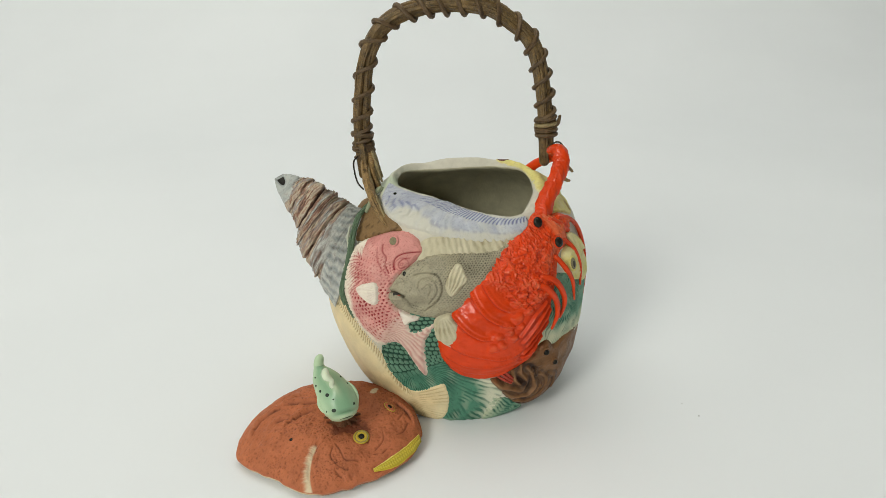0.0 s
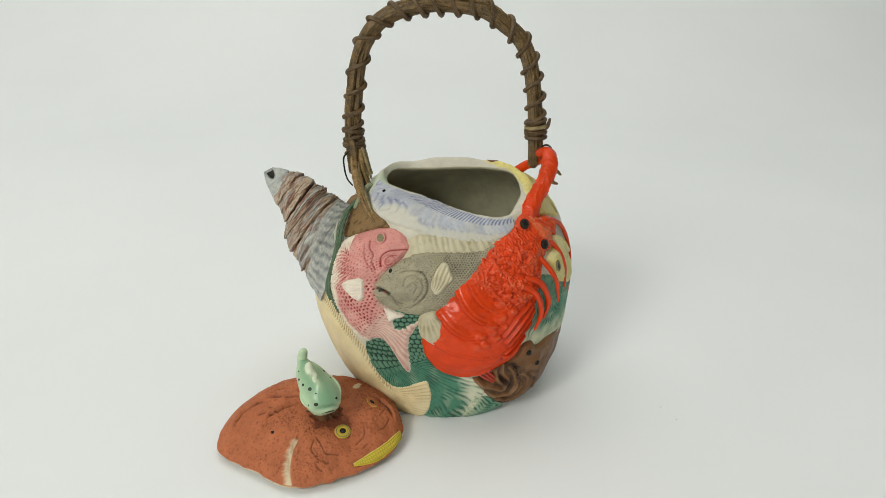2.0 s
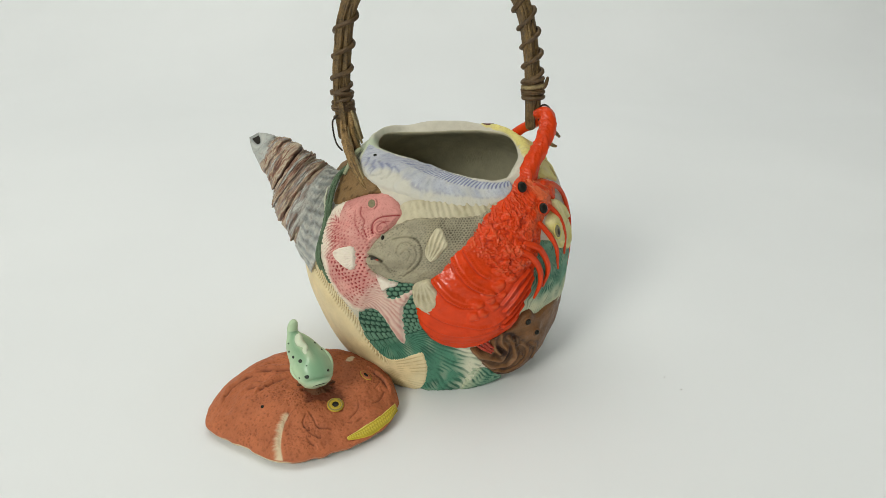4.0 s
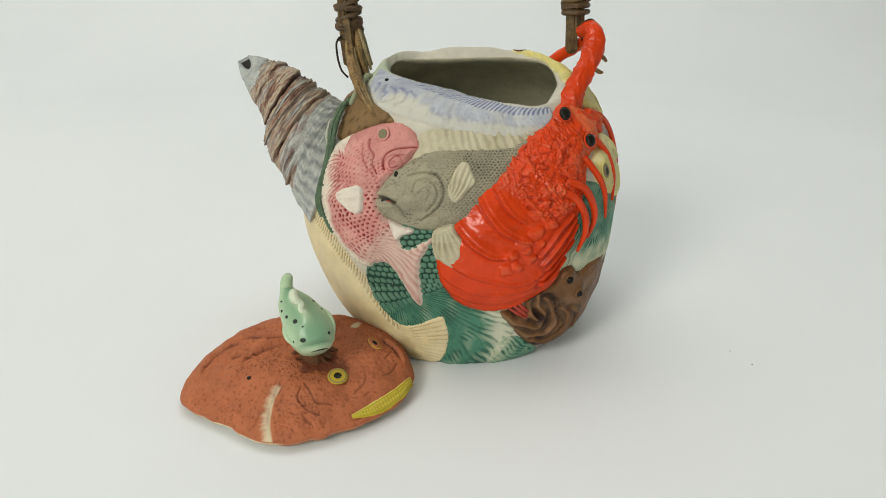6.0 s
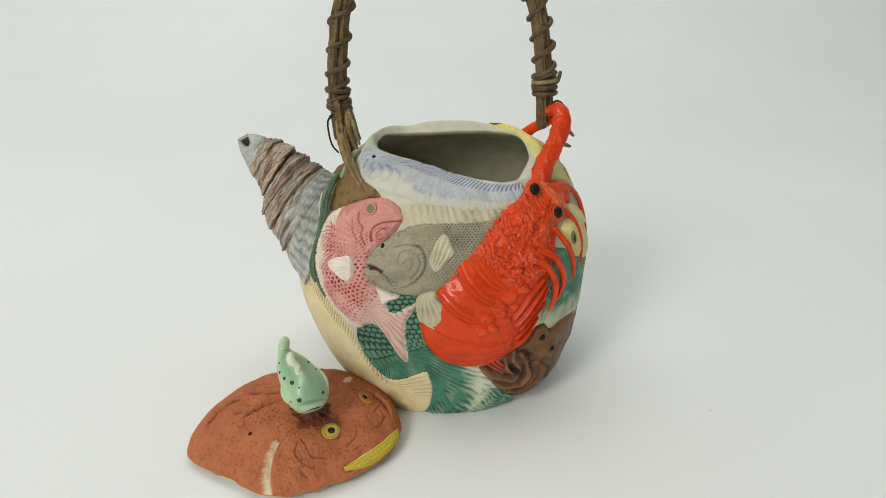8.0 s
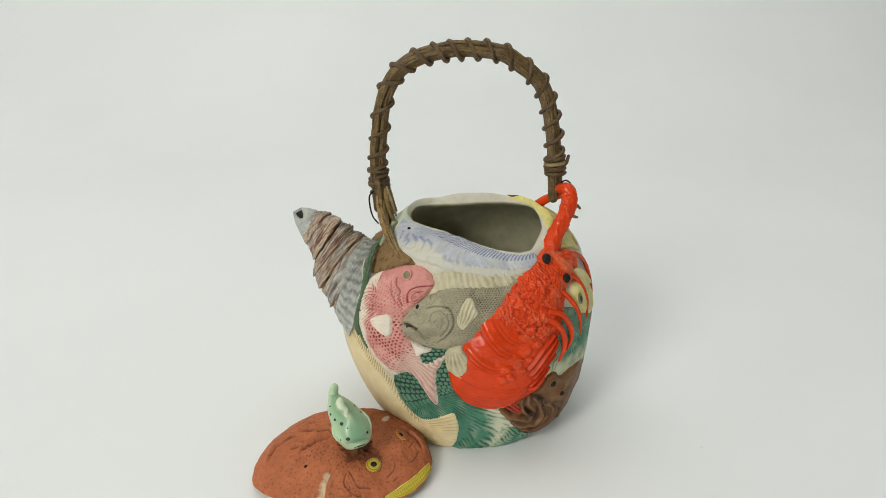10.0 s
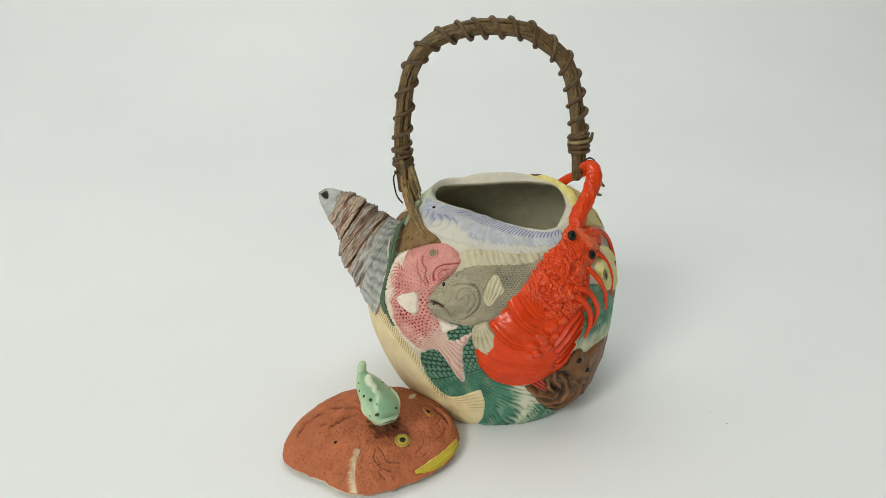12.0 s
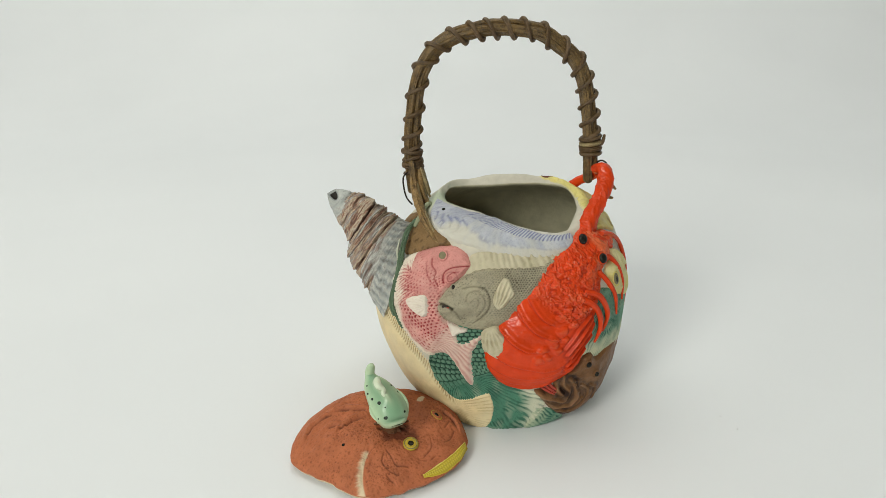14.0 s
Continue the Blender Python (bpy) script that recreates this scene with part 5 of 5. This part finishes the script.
def lid_top(x, y, plain=False):
    """Height, pit and bare share of the lid's upper face; x, y from its middle, in millimetres."""
    rho = np.hypot(x, y) / np.interp(np.arctan2(y, x), lid_bear, lid_reach, period=2 * math.pi)
    r = np.clip(rho, 0, 1)
    power = 2.0 + 3.0 * step(y, -12, 22)
    z = 5.6 + 1.2 * step(x, 0, 50) + 3.0 * step(y, 5, 40) + (15.5 + 1.5 * step(y, 0, 25)) * (1 - r**power) ** 0.85
    if plain:
        return z
    gx, gw = along(x, y, spline([(-4, -20), (-6.5, -30), (-6.5, -40), (-4, -48), (0, -56)], 6))
    on = step(-y, 21, 24)
    gill = np.exp(-((gw / 1.3) ** 2)) * step(-y, 16, 22)
    pale = step(-gw, -0.6, 0.4) * step(4.6 + 1.1 * rough2(gx * 2.2, gw * 0, 1, 3) + 0.02 * gx * gx * 0.1 + gw, 0, 4.5) * on
    slash, flap = np.zeros(x.shape), np.zeros(x.shape)
    for line in ([(-49, -1.5), (-46.5, 4.5), (-38, 8.6), (-28, 10.5)], [(-32, 12.5), (-22, 12.4), (-11.5, 12.6)], [(-26, -3), (-20, 2.4), (-10.6, 7)], [(-34, -0.7), (-30.5, 0), (-27.2, -0.8)], [(42, 16), (48, 12), (52, 6)]):
        su, sw = along(x, y, spline(line, 6))
        near = np.hypot(x - line[1][0], y - line[1][1])
        k = np.exp(-(((sw + 0.4 * rough2(x, y, 3, 6)) / 0.75) ** 2)) * step(16 - near, 0, 6) * (0.65 + 0.5 * rough2(x, y, 5, 16))
        slash, flap = np.maximum(slash, k), np.maximum(flap, np.exp(-(((sw - 2.6) / 1.9) ** 2)) * step(16 - near, 0, 6))
    curl = np.zeros(x.shape)
    for line in ([(5.2, -24), (4.8, -29.4), (9.3, -34.5), (15.8, -36)], [(6.7, -21), (10.8, -27), (13.9, -31), (21.3, -30.3)], [(8, -37), (13, -40), (19, -38.5)], [(-5, -27), (-3, -22), (0, -17)], [(35.8, -23.4), (39.7, -17.5), (38.4, -10.5)], [(31, -22), (35.6, -15), (34, -6)], [(20, -1.7), (26.4, 2), (32, 4.2)], [(40, -1), (44, 3), (47, 9)], [(22, 2.5), (29, 6), (34, 6.5)], [(44, -10), (48, -5), (50, 2)]):
        curl = np.maximum(curl, np.exp(-((along(x, y, spline(line, 5))[1] / 0.45) ** 2)) * step(rough2(x, y, 4, 9), -0.5, 0.3))
    eye = np.hypot(x - 22, (y + 15) * 1.1)
    worm = step(0.12 - np.abs(fbm(x, y, 7, 15)), 0, 0.1) * step(fbm(x, y, 14, 3), 0.1, 0.5)
    patchy = step(fbm(x, y, 16, 41), -0.2, 0.5)
    holes = step(0.26 - dots(x, y, 1.9, 4), 0, 0.12) * patchy + 0.7 * step(0.22 - dots(x, y, 3.6, 8), 0, 0.08)
    stain = step(1.5 - np.hypot((x - 14) / 11, (y + 7) / 6.5) + 0.45 * fbm(x, y, 5, 23), 0, 0.9)
    z = z + step(1 - r, 0, 0.06) * (1.3 * fbm(x, y, 15, 3) + 0.34 * fbm(x, y, 5, 19) - 1.3 * gill - 1.2 * slash + 1.8 * flap - 0.8 * curl - 0.4 * worm - 0.42 * holes + 0.14 * fbm(x, y, 2.6, 8))
    pit = np.clip(0.8 * slash + 0.5 * curl + 0.2 * worm + 0.36 * holes + 0.08 * patchy * step(fbm(x, y, 5, 19), 0.2, -0.8) + 0.75 * stain, 0, 1)
    patch = step(3.4 - np.hypot((x - 26 - 0.4 * (y - 24)) * 1.3, (y - 25) * 0.8) + 0.6 * rough2(x, y, 2, 71), 0, 1.2)
    return z, pit, np.clip(np.maximum(pale, patch), 0, 1) * 0.95


def lid_plate():
    ang = np.radians(np.arange(0, 360, 0.8))
    N = len(ang)
    reach_at = np.interp(np.mod(ang + math.pi, 2 * math.pi) - math.pi, lid_bear, lid_reach, period=2 * math.pi)
    reach_at = reach_at * (1 + 0.011 * rough2(ang * 9, ang * 0, 1, 3) + 0.008 * rough2(ang * 4, ang * 0, 1, 13))
    verts, pit, bare = [], [], []
    for s in np.linspace(0.004, 1, 120) ** 0.9:
        x, y = reach_at * s * np.cos(ang), reach_at * s * np.sin(ang)
        z, p, b = lid_top(x, y)
        verts.append(np.stack([x, y, z], -1)), pit.append(p), bare.append(b)
    rimz = verts[-1][:, 2]
    for s, drop, b in ((1.004, 0.7, 0), (1.003, 1.3, 1), (0.985, 3.0, 1), (0.95, 3.6, 1), (0.9, 2.6, 1), (0.8, 4.2, 1), (0.72, 5.4, 1)):
        x, y = reach_at * s * np.cos(ang), reach_at * s * np.sin(ang)
        zz = rimz - drop if s > 0.85 else np.full(N, 0.3)
        verts.append(np.stack([x, y, np.maximum(zz, 0.2)], -1)), pit.append(0 * ang), bare.append(b * np.maximum(step(rough2(ang * 2.3, ang * 0, 1, 5), -0.1, 0.35), 0.15 if s > 0.96 else 1))
    R = len(verts)
    faces = [(k * N + j, (k + 1) * N + j, (k + 1) * N + (j + 1) % N, k * N + (j + 1) % N) for k in range(R - 1) for j in range(N)]
    faces += [tuple(range(N)), tuple(range(R * N - 1, (R - 1) * N - 1, -1))]
    return solid("plate", np.concatenate(verts) / 1000, faces, terra, lid, "domed terracotta fish-head plate with pale gill stripe", {"pit": np.concatenate(pit), "bare": np.concatenate(bare)})


plate = lid_plate()


def lid_spot(x, y, h=0.0):
    f = lambda a, b: float(lid_top(np.array([a * 1.0]), np.array([b * 1.0]), True)[0])
    n = Vector((f(x - 1, y) - f(x + 1, y), f(x, y - 1) - f(x, y + 1), 2.0)).normalized()
    return Vector((x, y, f(x, y))) + n * h, n


p, n = lid_spot(22, -15.5, 0.35)
bead("eye", p, (5.2, 5.2, 0.7), ochre, lid, "ochre yellow ringed fish eye", n)
ring("eye_ring", p + n * 0.3, 4.0, 0.35, olive, lid, "", n)
ring("eye_ring", p + n * 0.4, 2.7, 0.55, ochre, lid, "yellow inner eye ring", n)
bead("pupil", p + n * 0.5, (2.1, 2.1, 0.5), black, lid, "black pupil", n)
p, n = lid_spot(38, 10.5, -0.2)


def slit(name, wide, deep, up, mat, label=""):
    """An eye-shaped flat bead along the slope of the lid."""
    bm = bmesh.new()
    ax = Vector((0.78, -0.62, 0))
    ax = (ax - n * ax.dot(n)).normalized()
    m = Matrix((ax, n.cross(ax), n)).transposed().to_4x4()
    m.translation = (p + n * up) / 1000
    bmesh.ops.create_uvsphere(bm, u_segments=18, v_segments=8, radius=1.0, matrix=m @ Matrix.Diagonal((wide / 1000, deep / 1000, 0.0005, 1)))
    return part(name, bm, mat, lid, label)


slit("eye", 4.7, 2.6, 0.0, ochre, "narrow ochre rimmed fish eye")
slit("eye_ring", 4.15, 2.2, 0.22, terra)
slit("pupil", 2.2, 1.2, 0.4, black, "narrow black pupil")


def mouth():
    """A yellow wedge of lips with tooth-like ridges along the lid's edge."""
    upper = spline([(30.6, -33.4, 0), (38.4, -27, 0), (49.2, -15.6, 0), (57.4, -2.6, 0)], 28)
    lower = spline([(31.4, -34.8, 0), (43.2, -30, 0), (53.2, -20, 0), (59.2, -7.4, 0)], 28)
    n = len(upper)
    verts, pit, bare = [], [], []
    across = np.linspace(0, 1, 23)
    for i in range(n):
        wide = np.linalg.norm(upper[i] - lower[i])
        for q in across:
            p = upper[i] * (1 - q) + lower[i] * q
            base = float(lid_top(p[:1], p[1:2], True)[0])
            end = min(1, 4 * q + 0.1, 4 * (1 - q) + 0.1) * min(1, i / 6 + 0.2, (n - 1 - i) / 4 + 0.2)
            tooth = math.sin(i * 1.9 + (2.1 if q > 0.55 else 0)) * (0.32 < q < 0.85)
            gum = math.exp(-(((q - 0.27) / 0.05) ** 2)) + 0.8 * math.exp(-(((q - 0.57) / 0.05) ** 2)) + 0.8 * math.exp(-(((q - 0.88) / 0.05) ** 2))
            verts.append((p[0], p[1], base - 0.25 + (1.25 - 0.4 * gum + 0.2 * tooth) * end * min(1, wide / 4)))
            pit.append(0.4 * gum + 0.35 * max(0, -tooth) * (0.5 + random.random()))
            bare.append(0.7 if q < 0.2 else 0.3 * max(0, tooth))
    k = len(across)
    faces = [(i * k + j, (i + 1) * k + j, (i + 1) * k + j + 1, i * k + j + 1) for i in range(n - 1) for j in range(k - 1)]
    return solid("mouth", np.array(verts) / 1000, faces, lemon, lid, "yellow ridged fish lips", {"pit": np.clip(pit, 0, 1), "bare": np.clip(bare, 0, 1)})


mouth()
p, n = lid_spot(-22, -16, 0.3)
# no opening here: a black bead gives the vent hole's dark inside
bead("hole", p, (1.1, 1.1, 0.4), black, lid, "small black bead in place of a vent hole", n)


# the fish knob: a plump body with head down and tail up
def knob_fish():
    line = spline([(11.8, -12.4, 34), (10.4, -9.6, 36.8), (7, -4.5, 40), (2, 2, 44), (-3.2, 8, 48.5), (-5.8, 11, 54), (-4.6, 11.5, 60)], 8)
    way = np.linspace(0, 1, len(line))
    wide = glide([0, 0.12, 0.3, 0.5, 0.68, 0.8, 0.92, 1], [9.0, 10.4, 10.9, 9.9, 6.8, 3.6, 3.0, 2.5], way)
    deep = glide([0, 0.12, 0.3, 0.5, 0.68, 0.8, 0.92, 1], [7.2, 9.0, 10.5, 9.2, 5.4, 2.8, 2.1, 1.6], way)
    tan = np.gradient(line, axis=0)
    tan /= np.linalg.norm(tan, axis=1)[:, None]
    side = np.cross(tan, (0.35, -0.75, 0.56))
    side /= np.linalg.norm(side, axis=1)[:, None]
    back = np.cross(side, tan)
    ang = np.linspace(0, 2 * math.pi, 40, endpoint=False)
    verts, pit, bare = [], [], []
    rings = [(0, 0.5, -3.4), (0, 0.84, -1.9)] + [(i, 1, 0) for i in range(len(line))] + [(-1, 0.6, 1.4)]
    for i, s, push in rings:
        fin = (5.0 + 1.2 * math.sin(way[i] * 60)) * math.exp(-(((way[i] - 0.57) / 0.1) ** 2)) + 1.4 * math.exp(-(((way[i] - 0.36) / 0.1) ** 2))
        crest = np.exp(-(((ang - math.pi / 2) / 0.2) ** 2)) * fin * 1.35
        mouth = 1.6 * math.exp(-(((way[i] - 0.03) / 0.03) ** 2)) * np.exp(-(((ang - math.pi / 2) / 0.9) ** 2)) if push == 0 else 0
        flank = 1.3 * math.exp(-(((way[i] - 0.3) / 0.12) ** 2)) * (np.exp(-(((ang - 0.25) / 0.22) ** 2)) + np.exp(-(((ang - math.pi + 0.25) / 0.22) ** 2)))
        verts.append(line[i] + tan[i] * push + np.outer(wide[i] * s * np.cos(ang) * (1 + flank / 12), side[i]) + np.outer(deep[i] * s * np.sin(ang) * np.where(np.sin(ang) < 0, 1.55, 1.0) + crest - mouth, back[i]))
        pit.append(np.full(40, 0.0) + (0.8 if np.any(mouth) else 0) * np.exp(-(((ang - math.pi / 2) / 0.9) ** 2)))
        bare.append(np.clip(crest / 4, 0, 1) + np.clip(-np.sin(ang), 0, 1) * 0.3)
    R = len(verts)
    faces = [(k * 40 + j, k * 40 + (j + 1) % 40, (k + 1) * 40 + (j + 1) % 40, (k + 1) * 40 + j) for k in range(R - 1) for j in range(40)]
    faces += [tuple(range(39, -1, -1)), tuple(range((R - 1) * 40, R * 40))]
    knob = solid("fish_knob", np.concatenate(verts) / 1000, faces, celadon, lid, "glossy pale green fish knob with dark spots", {"pit": np.concatenate(pit), "bare": np.concatenate(bare)})
    for u, q, s in ((0.13, 128, 1.5), (0.13, 50, 1.0), (0.27, 112, 0.55), (0.37, 122, 1.4), (0.46, 138, 1.1), (0.57, 148, 0.9), (0.68, 140, 0.7), (0.5, 36, 1.0), (0.4, 28, 1.2), (0.28, 22, 1.4), (0.2, 160, 1.2)):
        i = int(u * (len(line) - 1))
        c, s2 = math.cos(math.radians(q)), math.sin(math.radians(q))
        p = line[i] + side[i] * c * wide[i] * 0.99 + back[i] * s2 * deep[i] * 0.99
        n = side[i] * c / wide[i] + back[i] * s2 / deep[i]
        bead("spot", p, (s * 1.05, s * 0.85, 0.35), inky, knob, "", n, 6)
    at = lambda u: int(u * (len(line) - 1))
    ridge = [line[at(u)] + back[at(u)] * (deep[at(u)] + h) + side[at(u)] * q for u, h, q in ((0.36, 0.0, 0), (0.42, 1.4, -0.9), (0.47, 2.6, 0.5), (0.53, 4.6, -0.9), (0.59, 5.6, 0.2), (0.65, 5.2, 0.9), (0.7, 2.2, 0.3))]
    tube("dorsal_fin", ridge, [0.8, 1.3, 1.3, 1.8, 1.9, 1.5, 0.8], frost, knob, "pale raised dorsal fin", sides=12, lump=0.25, flat=1.25, seed=6)
    for q, lift in ((168, 0.3), (14, 0.3)):
        c, s2 = math.cos(math.radians(q)), math.sin(math.radians(q))
        tube("side_fin", [line[at(u)] + side[at(u)] * c * (wide[at(u)] + h) + back[at(u)] * s2 * deep[at(u)] for u, h in ((0.14, -0.2), (0.24, 0.8), (0.34, 1.0), (0.44, 0.0))], [0.5, 1.1, 1.3, 0.6], celadon, knob, "", sides=9, lump=0.15, seed=int(q))
    jaw = [line[0] - tan[0] * 2.9 + side[0] * math.cos(a) * wide[0] * 0.62 + back[0] * (math.sin(a) * deep[0] * 0.5 + 0.6) for a in np.linspace(0.55, math.pi - 0.9, 7)]
    tube("mouth", jaw, [0.15, 0.4, 0.4, 0.15], inky, knob, "thin dark mouth line", sides=7)
    return knob


knob = knob_fish()
foot = lid_spot(8, -3, 0)[0]
tube("clay_foot", [foot + Vector((0, 0, -1)), foot + Vector((0, 0, 5)), foot + Vector((-0.5, 1.5, 11))], [6.0, 5.2, 5.0], soil, lid, "dark clay seat under the knob", sides=18, lump=0.15, seed=3, crag=0.2)
for x, y, s in ((-3, -1, 1.2), (1.5, -5, 1.2), (6, -7.6, 1.0), (10.5, -8.6, 1.3), (14.5, -7, 1.1), (17.5, -3.5, 1.3), (19, 2, 1.1)):
    p, n = lid_spot(x, y, 0.2)
    out = Vector((x - 8, y + 3, 0)).normalized() * 3.4
    tube("clay_claw", [p - out * 1.2 + n * 3.0, p - out * 0.4 + n * 1.2, p + out * 0.1 + n * 0.3], [s * 1.5, s * 1.3, s * 0.5], soil, lid, "small dark clay claw holding the knob", sides=9, lump=0.3, seed=int(x) + 9)

# ---- dust specks on the paper ----
speck = thing("dust_specks", "tiny dark dust specks on the white paper", "dust")
for x, y, s in ((175, -88, 0.5), (168, -75, 0.35)):
    bead("speck", (x, y, 0.2), (s, s * 0.7, 0.3), dirt, speck, "", (0, 0, 1), 5)
